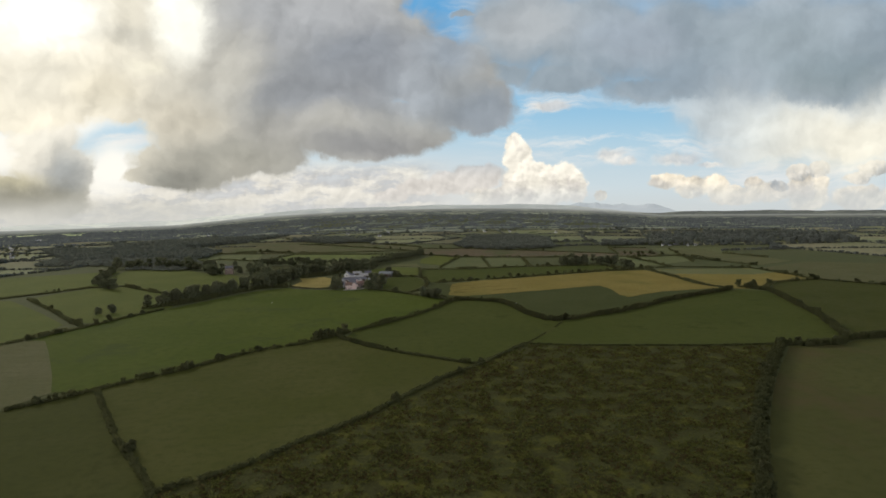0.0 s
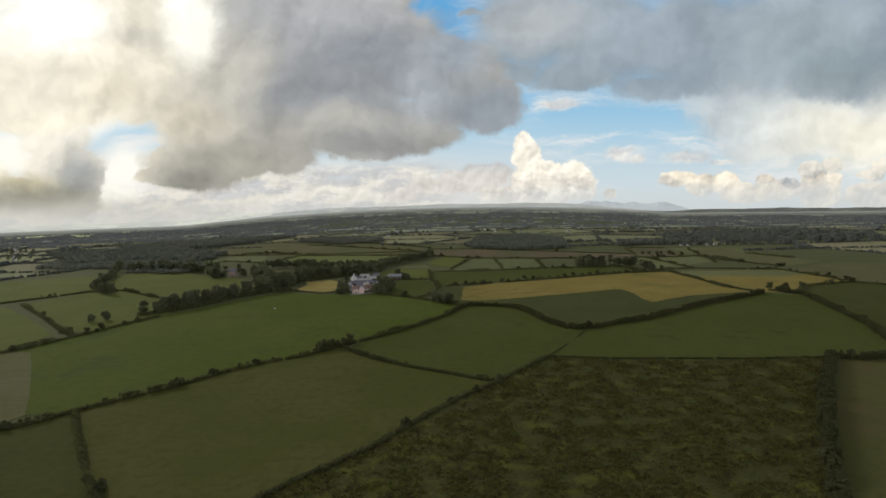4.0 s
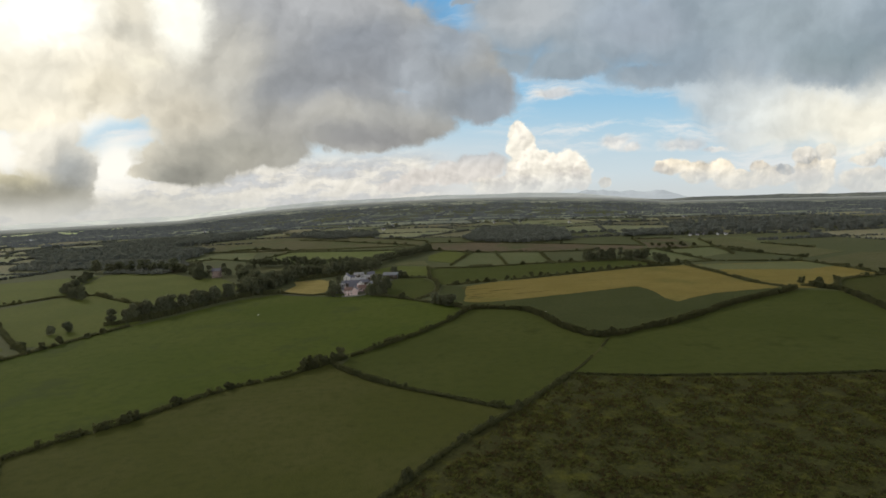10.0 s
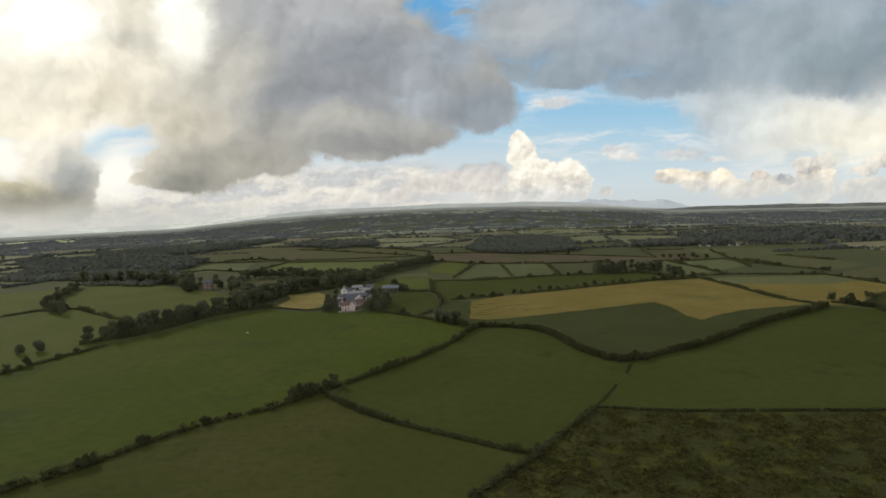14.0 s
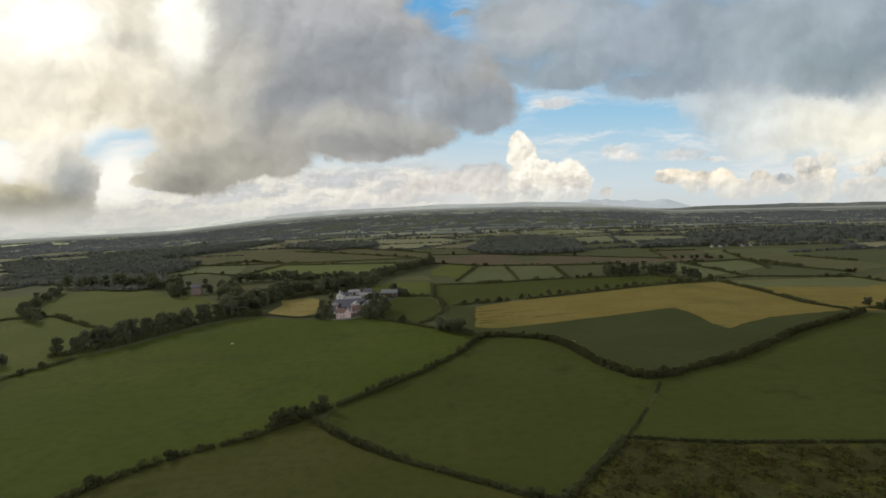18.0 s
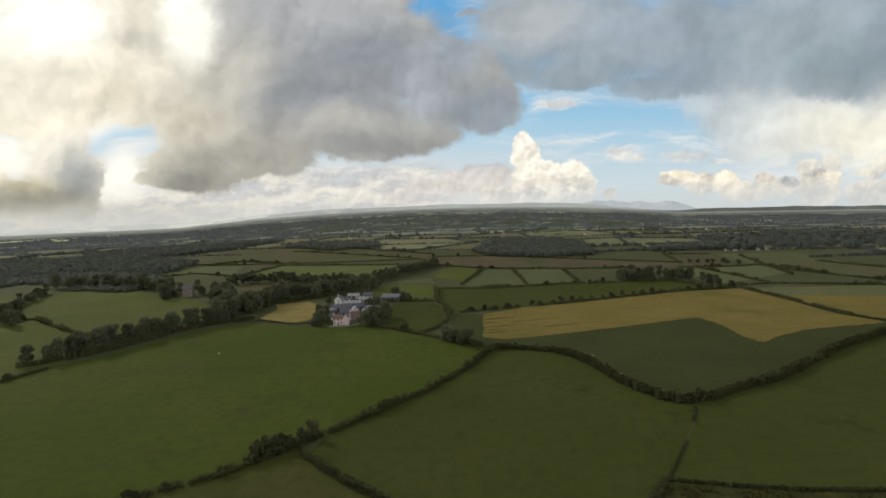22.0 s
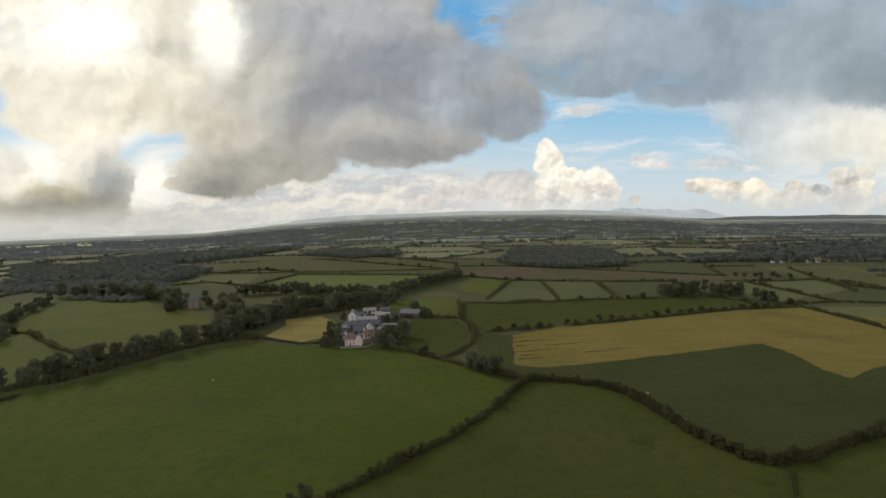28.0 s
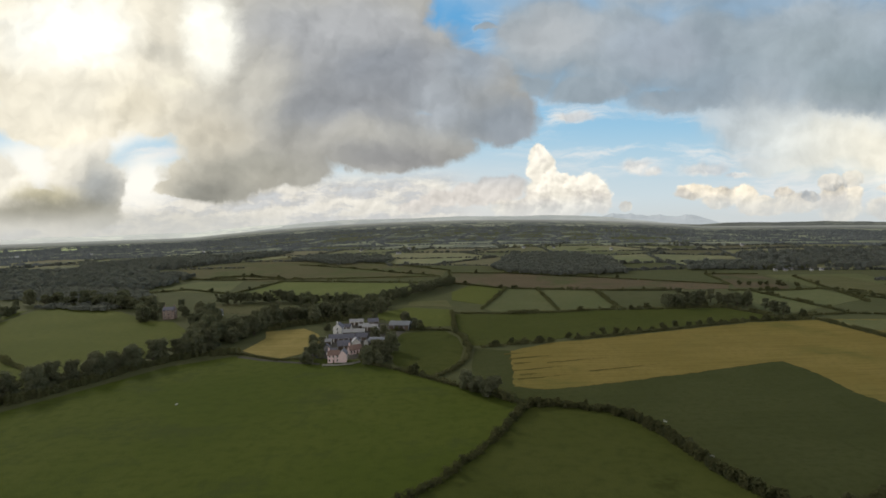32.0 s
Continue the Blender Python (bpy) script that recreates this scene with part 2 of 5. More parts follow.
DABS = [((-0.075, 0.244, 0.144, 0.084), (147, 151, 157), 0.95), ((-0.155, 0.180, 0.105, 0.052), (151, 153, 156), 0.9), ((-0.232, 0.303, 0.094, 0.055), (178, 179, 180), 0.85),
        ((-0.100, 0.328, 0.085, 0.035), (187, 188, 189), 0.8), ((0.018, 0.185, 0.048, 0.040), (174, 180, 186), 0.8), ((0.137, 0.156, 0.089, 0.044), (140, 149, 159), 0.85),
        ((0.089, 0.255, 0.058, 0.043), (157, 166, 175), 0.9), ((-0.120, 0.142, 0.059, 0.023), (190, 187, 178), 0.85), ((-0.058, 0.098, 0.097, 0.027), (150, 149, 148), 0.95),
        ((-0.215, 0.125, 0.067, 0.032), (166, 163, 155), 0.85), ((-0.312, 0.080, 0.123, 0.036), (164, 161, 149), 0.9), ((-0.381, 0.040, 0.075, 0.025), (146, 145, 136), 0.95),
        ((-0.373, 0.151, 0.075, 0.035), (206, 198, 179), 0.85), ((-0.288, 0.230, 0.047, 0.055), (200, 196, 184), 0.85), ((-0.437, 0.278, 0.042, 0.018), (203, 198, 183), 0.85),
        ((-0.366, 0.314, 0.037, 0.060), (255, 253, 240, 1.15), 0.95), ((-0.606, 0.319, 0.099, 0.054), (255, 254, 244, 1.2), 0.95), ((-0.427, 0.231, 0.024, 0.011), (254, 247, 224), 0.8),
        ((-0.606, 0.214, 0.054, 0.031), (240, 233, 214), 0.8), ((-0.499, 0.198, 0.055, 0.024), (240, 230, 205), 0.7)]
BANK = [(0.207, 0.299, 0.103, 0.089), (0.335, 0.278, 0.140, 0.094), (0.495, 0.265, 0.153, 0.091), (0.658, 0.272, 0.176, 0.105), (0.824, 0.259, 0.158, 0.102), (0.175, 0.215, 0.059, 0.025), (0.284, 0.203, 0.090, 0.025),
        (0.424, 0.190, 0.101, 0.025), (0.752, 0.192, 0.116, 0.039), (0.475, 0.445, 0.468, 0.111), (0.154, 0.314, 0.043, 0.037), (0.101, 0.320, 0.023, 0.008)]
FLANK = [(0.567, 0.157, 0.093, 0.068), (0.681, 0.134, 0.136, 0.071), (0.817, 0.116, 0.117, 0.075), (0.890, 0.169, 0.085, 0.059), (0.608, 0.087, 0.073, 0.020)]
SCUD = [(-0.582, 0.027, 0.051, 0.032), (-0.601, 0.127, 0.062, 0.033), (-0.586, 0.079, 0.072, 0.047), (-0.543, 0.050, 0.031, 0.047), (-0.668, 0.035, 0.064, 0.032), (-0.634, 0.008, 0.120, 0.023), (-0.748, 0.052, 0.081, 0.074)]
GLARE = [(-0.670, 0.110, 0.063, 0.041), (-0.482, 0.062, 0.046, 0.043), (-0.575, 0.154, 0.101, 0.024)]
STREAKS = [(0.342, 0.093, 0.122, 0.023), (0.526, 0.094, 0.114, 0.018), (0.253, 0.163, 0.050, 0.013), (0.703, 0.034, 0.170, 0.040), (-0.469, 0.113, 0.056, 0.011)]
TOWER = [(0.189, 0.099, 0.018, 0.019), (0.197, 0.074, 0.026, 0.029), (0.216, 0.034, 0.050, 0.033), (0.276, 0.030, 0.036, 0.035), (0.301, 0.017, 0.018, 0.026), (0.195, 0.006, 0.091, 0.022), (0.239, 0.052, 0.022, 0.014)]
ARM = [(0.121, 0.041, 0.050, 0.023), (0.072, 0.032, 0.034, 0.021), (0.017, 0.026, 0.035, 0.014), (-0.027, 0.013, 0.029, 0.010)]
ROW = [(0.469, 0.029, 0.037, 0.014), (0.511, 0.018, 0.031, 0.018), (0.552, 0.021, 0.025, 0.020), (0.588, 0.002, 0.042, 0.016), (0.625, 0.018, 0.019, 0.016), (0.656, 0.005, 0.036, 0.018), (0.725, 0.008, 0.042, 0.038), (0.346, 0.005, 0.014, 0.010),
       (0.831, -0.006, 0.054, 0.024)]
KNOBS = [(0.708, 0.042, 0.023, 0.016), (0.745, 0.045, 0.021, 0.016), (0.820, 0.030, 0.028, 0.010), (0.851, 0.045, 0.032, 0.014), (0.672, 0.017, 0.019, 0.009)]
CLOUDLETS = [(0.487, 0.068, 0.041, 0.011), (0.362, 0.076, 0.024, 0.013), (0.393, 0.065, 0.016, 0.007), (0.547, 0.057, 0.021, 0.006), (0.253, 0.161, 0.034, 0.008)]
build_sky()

sun = new("sun", bpy.data.lights.new("sun", "SUN"))
sun.data.energy, sun.data.angle, sun.data.color = 1.7, radians(12), (1.0, 0.93, 0.80)
sun.matrix_basis = look((0, 0, 300), (-300 * math.sin(SUN_AZ) * math.cos(SUN_EL), -300 * math.cos(SUN_AZ) * math.cos(SUN_EL),
                                     300 - 300 * math.sin(SUN_EL)))


# ---- materials ----
def surface(name, tones, scale=0.1, rough=0.9, bump=0.0, bump_scale=2.0, spread=0.0, streak=0.0, turn=0.0, island=0.0, metal=0.0, spots=None, leafy=False):
    """A procedural material: three tones mixed by noise at two scales, with grain, streaks and relief in metres."""
    m = bpy.data.materials.new(name)
    m.use_nodes = True
    N = Nodes(m.node_tree)
    at = N.add("ShaderNodeTexCoord").outputs["Object"]
    big, _ = N.noise(at, scale, 4, 0.55, 0.3)
    small, _ = N.noise(at, scale * 14, 5, 0.65)
    tint = N.mix(N.span(big, 0.35, 0.65), tones[0], tones[1])
    tint = N.mix(N.math("MULTIPLY", N.span(small, 0.42, 0.72), 0.75), tint, tones[2])
    if spots:
        s, _ = N.noise(at, spots[0], 6, 0.7)
        tint = N.mix(N.span(s, spots[1] - 0.05, spots[1] + 0.12), tint, spots[2])
    if streak:
        turned = N.add("ShaderNodeMapping")
        turned.inputs["Rotation"].default_value = (0, 0, radians(turn))
        turned.inputs["Scale"].default_value = (0.02, 0.45, 0.1)
        N.link(at, turned.inputs["Vector"])
        s, _ = N.noise(turned.outputs[0], 1.0, 3, 0.6)
        dark = N.mix(1.0, tint, (0.72, 0.74, 0.70), "MULTIPLY")
        tint = N.mix(N.math("MULTIPLY", N.span(s, 0.45, 0.62), streak), tint, dark)
    if spread or island:
        if island:
            r = N.add("ShaderNodeNewGeometry").outputs["Random Per Island"]
        else:
            r = N.add("ShaderNodeObjectInfo").outputs["Random"]
        hsv = N.add("ShaderNodeHueSaturation")
        amount = spread or island
        N.put(N.span(r, 0, 1, 1 - amount, 1 + amount, False), hsv.inputs["Value"])
        hue = N.math("FRACT", N.math("MULTIPLY", r, 7.31))
        N.put(N.span(hue, 0, 1, 0.5 - amount * 0.06, 0.5 + amount * 0.03, False), hsv.inputs["Hue"])
        N.link(tint, hsv.inputs["Color"])
        tint = hsv.outputs[0]
    if leafy:
        a, b = N.add("ShaderNodeBsdfDiffuse"), N.add("ShaderNodeBsdfTranslucent")
        N.put(tint, a.inputs["Color"]), N.put(N.mix(1.0, tint, (1.1, 1.05, 0.8), "MULTIPLY"), b.inputs["Color"])
        both = N.add("ShaderNodeMixShader")
        both.inputs[0].default_value = 0.48
        N.link(a.outputs[0], both.inputs[1]), N.link(b.outputs[0], both.inputs[2])
        out = N.add("ShaderNodeOutputMaterial")
        N.link(both.outputs[0], out.inputs[0])
        return m
    b = N.add("ShaderNodeBsdfPrincipled")
    N.put(tint, b.inputs["Base Color"])
    b.inputs["Roughness"].default_value, b.inputs["Metallic"].default_value = rough, metal
    b.inputs["Specular IOR Level"].default_value = 0.018 if rough > 0.85 else 0.3
    if bump:
        k = N.add("ShaderNodeBump")
        k.inputs["Distance"].default_value = bump
        N.link(N.noise(at, bump_scale, 5, 0.65)[0], k.inputs["Height"])
        N.link(k.outputs[0], b.inputs["Normal"])
    out = N.add("ShaderNodeOutputMaterial")
    N.link(b.outputs[0], out.inputs[0])
    return m


GRASS_LUSH = surface("lush_grass", [(0.0646, 0.0849, 0.0153), (0.0778, 0.0947, 0.0193), (0.0512, 0.0691, 0.0127)], 0.016, bump=0.3, bump_scale=1.2, spread=0.06, streak=0.05, turn=25, spots=(0.028, 0.56, (0.057, 0.072, 0.019)))
GRASS = surface("pasture", [(0.0612, 0.0678, 0.0175), (0.0734, 0.0758, 0.0238), (0.0490, 0.0559, 0.0158)], 0.022, bump=0.3, bump_scale=1.2, spread=0.10, streak=0.09, turn=-20, spots=(0.05, 0.62, (0.046, 0.052, 0.014)))
GRASS_DRY = surface("dry_grass", [(0.114, 0.114, 0.052), (0.130, 0.125, 0.062), (0.087, 0.092, 0.040)], 0.035, bump=0.3, spread=0.08, streak=0.3, turn=10)
BARLEY = surface("ripe_barley", [(0.2040, 0.1640, 0.0482), (0.2305, 0.1830, 0.0571), (0.1673, 0.1370, 0.0403)], 0.03, bump=0.25, bump_scale=2.5, spread=0.04, streak=0.5, turn=8, spots=(0.013, 0.56, (0.150, 0.138, 0.040)))
HAY = surface("cut_hay", [(0.2632, 0.2142, 0.0730), (0.3029, 0.2426, 0.0886), (0.2152, 0.1754, 0.0599)], 0.08, bump=0.25, bump_scale=2.5, streak=0.5, turn=60)
CROP = surface("green_crop", [(0.0585, 0.0668, 0.0239), (0.0672, 0.0750, 0.0282), (0.0471, 0.0549, 0.0197)], 0.03, bump=0.25, bump_scale=2.5, spread=0.04, streak=0.18, turn=8)
MOOR = surface("rushy_moor", [(0.0550, 0.0550, 0.0200), (0.0644, 0.0682, 0.0240), (0.0342, 0.0319, 0.0150)], 0.06, bump=0.9, bump_scale=0.5, spots=(0.11, 0.53, (0.086, 0.086, 0.020)))
PASTURE = surface("green_pasture", [(0.0614, 0.0733, 0.0180), (0.0713, 0.0812, 0.0217), (0.0501, 0.0608, 0.0162)], 0.016, bump=0.3, bump_scale=1.2, spread=0.04, streak=0.06, turn=-20, spots=(0.04, 0.60, (0.043, 0.052, 0.013)))
LODGED = surface("lodged_barley", [(0.105, 0.088, 0.026), (0.120, 0.100, 0.030), (0.085, 0.074, 0.022)], 0.2, bump=0.3, bump_scale=2.5, streak=0.5, turn=8)
MEADOW = surface("meadow", [(0.0978, 0.1142, 0.0292), (0.1117, 0.1260, 0.0335), (0.0810, 0.0955, 0.0249)], 0.02, bump=0.3, bump_scale=1.2, spread=0.06, streak=0.15, turn=40)
DULL = surface("dull_pasture", [(0.1244, 0.1389, 0.0627), (0.1469, 0.1526, 0.0722), (0.1061, 0.1198, 0.0532)], 0.02, bump=0.3, spread=0.14, streak=0.2)
WORN = surface("worn_grass", [(0.0754, 0.0780, 0.0273), (0.0858, 0.0871, 0.0312), (0.0611, 0.0650, 0.0221)], 0.02, bump=0.3, spots=(0.011, 0.50, (0.088, 0.074, 0.034)))
HEATH = surface("brown_heath", [(0.112, 0.092, 0.056), (0.135, 0.106, 0.068), (0.086, 0.076, 0.045)], 0.02, bump=0.4, spread=0.08, spots=(0.018, 0.52, (0.082, 0.090, 0.042)))
RUSHY = surface("rushy_field", [(0.112, 0.106, 0.052), (0.128, 0.116, 0.060), (0.094, 0.092, 0.045)], 0.02, bump=0.4, streak=0.5, turn=15, spots=(0.014, 0.50, (0.098, 0.108, 0.046)))
LAND = surface("land", [(0.087, 0.095, 0.044), (0.100, 0.103, 0.051), (0.075, 0.082, 0.039)], 0.006, bump=0.3, bump_scale=0.5)
# field tones paled: haze over the middle distance put into the colour
PATCH = surface("hazed_pasture", [(0.1591, 0.1738, 0.0890), (0.2163, 0.2046, 0.1170), (0.1196, 0.1304, 0.0790)], 0.006, island=0.36)
FRESH = surface("fresh_grass", [(0.1320, 0.1548, 0.0506), (0.1500, 0.1692, 0.0598), (0.1104, 0.1344, 0.0414)], 0.02, bump=0.3, bump_scale=1.2, spread=0.06, streak=0.15, turn=40)
LEAF = surface("leaf", [(0.1418, 0.1519, 0.0967), (0.1627, 0.1735, 0.1100), (0.1138, 0.1238, 0.0782)], 0.3, spread=0.20, leafy=True)
HEDGE_LEAF = surface("hedge_leaf", [(0.123, 0.130, 0.068), (0.146, 0.151, 0.076), (0.095, 0.100, 0.052)], 0.15, spread=0.12, leafy=True)
THORN_LEAF = surface("thorn_leaf", [(0.0909, 0.0966, 0.0483), (0.1092, 0.1127, 0.0552), (0.0690, 0.0736, 0.0391)], 0.15, spread=0.12, leafy=True)
BUSH_LEAF = surface("bush_leaf", [(0.1064, 0.1120, 0.0605), (0.1254, 0.1310, 0.0683), (0.0818, 0.0874, 0.0482)], 0.3, spread=0.18, leafy=True)
# paler, greyer copies of leaf: haze over far woods put into the colour
WOOD_LEAF_HAZED = surface("hazed_wood_leaf", [(0.1629, 0.1778, 0.1573), (0.1802, 0.1944, 0.1730), (0.1428, 0.1544, 0.1387)], 0.02, leafy=True)
FAR_LEAF_HAZED = surface("hazed_far_leaf", [(0.1571, 0.1678, 0.1540), (0.1738, 0.1874, 0.1708), (0.1378, 0.1481, 0.1357)], 0.02, leafy=True)
GROVE_LEAF_HAZED = surface("hazed_grove_leaf", [(0.1898, 0.2038, 0.1798), (0.2107, 0.2266, 0.1985), (0.1629, 0.1764, 0.1546)], 0.02, leafy=True)
BARK = surface("bark", [(0.10, 0.08, 0.06), (0.14, 0.12, 0.09), (0.06, 0.05, 0.04)], 1.5, bump=0.03, bump_scale=8)
RENDER_WHITE = surface("white_render", [(0.70, 0.69, 0.67), (0.64, 0.63, 0.61), (0.52, 0.51, 0.49)], 0.4, bump=0.01, bump_scale=12)
RENDER_PINK = surface("pinkish_render", [(0.7392, 0.5830, 0.5720), (0.6720, 0.5280, 0.5170), (0.5600, 0.4510, 0.4400)], 0.4, bump=0.01, bump_scale=12)
BRICK_RED = surface("weathered_red_brick", [(0.2966, 0.2305, 0.2037), (0.2634, 0.2030, 0.1782), (0.2221, 0.1716, 0.1528)], 0.6, bump=0.015, bump_scale=10)
SLATE = surface("slate", [(0.125, 0.125, 0.155), (0.155, 0.155, 0.185), (0.09, 0.09, 0.115)], 0.8, rough=0.6, bump=0.02, bump_scale=5)
TIN_BLUE = surface("blue_grey_sheet", [(0.1700, 0.1824, 0.2025), (0.2000, 0.2112, 0.2295), (0.1400, 0.1488, 0.1620)], 0.3, rough=0.45)
TIN_PALE = surface("pale_sheet", [(0.3100, 0.3100, 0.3150), (0.3472, 0.3472, 0.3465), (0.2604, 0.2542, 0.2457)], 0.3, rough=0.5)
TILE_BROWN = surface("brown_tiles", [(0.20, 0.13, 0.11), (0.24, 0.16, 0.13), (0.15, 0.10, 0.09)], 0.7, rough=0.75)
GLASS = surface("dark_window_glass", [(0.02, 0.022, 0.025), (0.028, 0.03, 0.033), (0.015, 0.016, 0.018)], 1.0, rough=0.1)
WOOD_PAINT = surface("painted_wood", [(0.70, 0.69, 0.66), (0.62, 0.61, 0.58), (0.55, 0.53, 0.50)], 1.0, rough=0.5)
WOOD_AND_SHADE = surface("dark_wood_and_shade", [(0.09, 0.07, 0.05), (0.12, 0.09, 0.07), (0.06, 0.05, 0.04)], 1.0, rough=0.7)
GRAVEL = surface("gravel_yard", [(0.079, 0.075, 0.064), (0.098, 0.093, 0.080), (0.064, 0.061, 0.051)], 0.15, bump=0.03)
STONE = surface("grey_stone", [(0.24, 0.235, 0.22), (0.30, 0.29, 0.27), (0.18, 0.175, 0.165)], 0.8, bump=0.03, bump_scale=4)


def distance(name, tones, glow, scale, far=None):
    """Far land, miles of air painted in as haze: soft tone bands plus emission."""
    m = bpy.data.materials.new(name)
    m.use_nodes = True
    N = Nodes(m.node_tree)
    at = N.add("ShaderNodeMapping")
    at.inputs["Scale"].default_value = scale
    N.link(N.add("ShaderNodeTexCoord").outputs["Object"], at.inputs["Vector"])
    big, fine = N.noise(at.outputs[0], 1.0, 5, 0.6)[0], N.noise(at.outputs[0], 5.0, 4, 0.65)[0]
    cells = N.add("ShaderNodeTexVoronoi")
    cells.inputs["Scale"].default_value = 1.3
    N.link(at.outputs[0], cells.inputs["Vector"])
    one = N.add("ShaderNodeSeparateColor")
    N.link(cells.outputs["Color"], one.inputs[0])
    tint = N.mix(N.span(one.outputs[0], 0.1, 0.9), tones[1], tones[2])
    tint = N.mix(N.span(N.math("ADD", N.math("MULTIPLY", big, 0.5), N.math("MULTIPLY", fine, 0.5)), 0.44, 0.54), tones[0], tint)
    # fades to a pale tone with reach, haze painted into the colour
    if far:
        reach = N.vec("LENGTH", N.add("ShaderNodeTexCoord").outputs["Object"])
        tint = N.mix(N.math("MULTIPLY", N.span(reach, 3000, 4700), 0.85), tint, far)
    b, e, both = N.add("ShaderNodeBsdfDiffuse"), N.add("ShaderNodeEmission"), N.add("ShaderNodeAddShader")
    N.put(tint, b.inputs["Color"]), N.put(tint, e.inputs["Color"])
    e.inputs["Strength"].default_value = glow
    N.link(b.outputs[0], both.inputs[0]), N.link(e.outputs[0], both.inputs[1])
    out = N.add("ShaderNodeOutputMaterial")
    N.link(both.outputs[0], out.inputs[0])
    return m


# pale tones and emission stand in for haze over far land, trees and hills
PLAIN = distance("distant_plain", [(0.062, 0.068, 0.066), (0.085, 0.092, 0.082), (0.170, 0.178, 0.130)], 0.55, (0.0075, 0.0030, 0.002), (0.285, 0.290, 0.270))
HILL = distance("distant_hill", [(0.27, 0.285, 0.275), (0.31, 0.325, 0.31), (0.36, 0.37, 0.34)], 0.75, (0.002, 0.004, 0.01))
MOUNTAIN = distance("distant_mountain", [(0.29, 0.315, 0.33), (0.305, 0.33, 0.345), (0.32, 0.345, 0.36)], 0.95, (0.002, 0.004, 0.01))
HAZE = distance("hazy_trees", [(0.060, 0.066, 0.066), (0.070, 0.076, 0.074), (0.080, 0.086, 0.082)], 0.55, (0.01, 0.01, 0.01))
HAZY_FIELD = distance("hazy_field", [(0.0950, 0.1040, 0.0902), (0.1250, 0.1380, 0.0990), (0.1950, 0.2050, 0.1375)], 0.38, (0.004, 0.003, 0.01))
PAINTED_SUN = distance("painted_sunlit_field", [(0.30, 0.34, 0.17), (0.34, 0.37, 0.19), (0.42, 0.44, 0.25)], 0.6, (0.004, 0.003, 0.01))
PALE_LAND = distance("distant_pale_land", [(0.42, 0.43, 0.40), (0.46, 0.47, 0.43), (0.52, 0.53, 0.47)], 0.75, (0.002, 0.004, 0.01))
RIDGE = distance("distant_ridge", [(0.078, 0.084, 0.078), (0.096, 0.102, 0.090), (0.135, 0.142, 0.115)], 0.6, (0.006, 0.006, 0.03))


# ---- shapes ----
def part(name, bm, material, parent=None, label=""):
    """Links a bmesh as one mesh object, under a thing or a part if one is given."""
    me = bpy.data.meshes.new(name)
    bm.to_mesh(me)
    bm.free()
    me.materials.append(material)
    ob = new(name, me)
    if parent:
        ob.parent = parent
    if label:
        ob["label"] = label
    return ob


def sheet(name, verts, faces, material, parent=None, label=""):
    me = bpy.data.meshes.new(name)
    me.from_pydata([tuple(v) for v in verts], [], faces)
    me.materials.append(material)
    ob = new(name, me)
    if parent:
        ob.parent = parent
    if label:
        ob["label"] = label
    return ob


def quads(name, corners, material, parent=None):
    """A mesh of loose four-cornered leaves, from an array n x 4 x 3."""
    n = len(corners)
    me = bpy.data.meshes.new(name)
    me.vertices.add(4 * n), me.loops.add(4 * n), me.polygons.add(n)
    me.vertices.foreach_set("co", np.ascontiguousarray(corners, dtype=np.float32).ravel())
    me.loops.foreach_set("vertex_index", np.arange(4 * n, dtype=np.int32))
    me.polygons.foreach_set("loop_start", np.arange(0, 4 * n, 4, dtype=np.int32))
    me.update(calc_edges=True)
    me.materials.append(material)
    ob = new(name, me)
    if parent:
        ob.parent = parent
    return ob


def box(bm, x0, y0, z0, x1, y1, z1, bevel=0.0):
    made = bmesh.ops.create_cube(bm, size=1)["verts"]
    for v in made:
        v.co = ((x0 + x1) / 2 + v.co.x * (x1 - x0), (y0 + y1) / 2 + v.co.y * (y1 - y0), (z0 + z1) / 2 + v.co.z * (z1 - z0))
    return made


def height(x, y):
    """The lie of the land: level near by, far off it rises ahead and falls away to both sides."""
    r = math.hypot(x, y - 100)
    if r < 1000:
        return 0.0
    k = min(1.0, (r - 1000) / 3400)
    k = k * k * (3 - 2 * k)
    u = x / max(abs(y - 100), 1.0) - 0.05
    slope = 0.0125 + min(0.0175 if u < 0 else 0.0145, 0.085 * u * u)
    return k * (74 - slope * 4500)


def heights(p):
    return np.array([height(a, b) for a, b in p])


def inside(x, y, poly):
    hit = False
    for (ax, ay), (bx, by) in zip(poly, poly[1:] + poly[:1]):
        if (ay > y) != (by > y) and x < (bx - ax) * (y - ay) / (by - ay) + ax:
            hit = not hit
    return hit


# ---- ground ----
def build_ground():
    rings = [0, 60, 130, 220, 330, 460, 600, 760, 940, 1000, 1150, 1320, 1500, 1700, 1920, 2160, 2420, 2700, 3000, 3320, 3660, 4020, 4400, 4700]
    around = 240
    verts, faces = [(0, 100, 0)], []
    for r in rings[1:]:
        for k in range(around):
            a = 2 * math.pi * k / around
            x, y = r * math.sin(a), 100 + r * math.cos(a)
            verts.append((x, y, height(x, y)))
    for k in range(around):
        faces.append((0, 1 + (k + 1) % around, 1 + k))
    for i in range(len(rings) - 2):
        for k in range(around):
            a, b = 1 + i * around + k, 1 + i * around + (k + 1) % around
            faces.append((a, b, b + around, a + around))
    tagged(sheet("ground", verts, faces, LAND), "open green farmland reaching to the horizon", "ground", kind="structure")


build_ground()


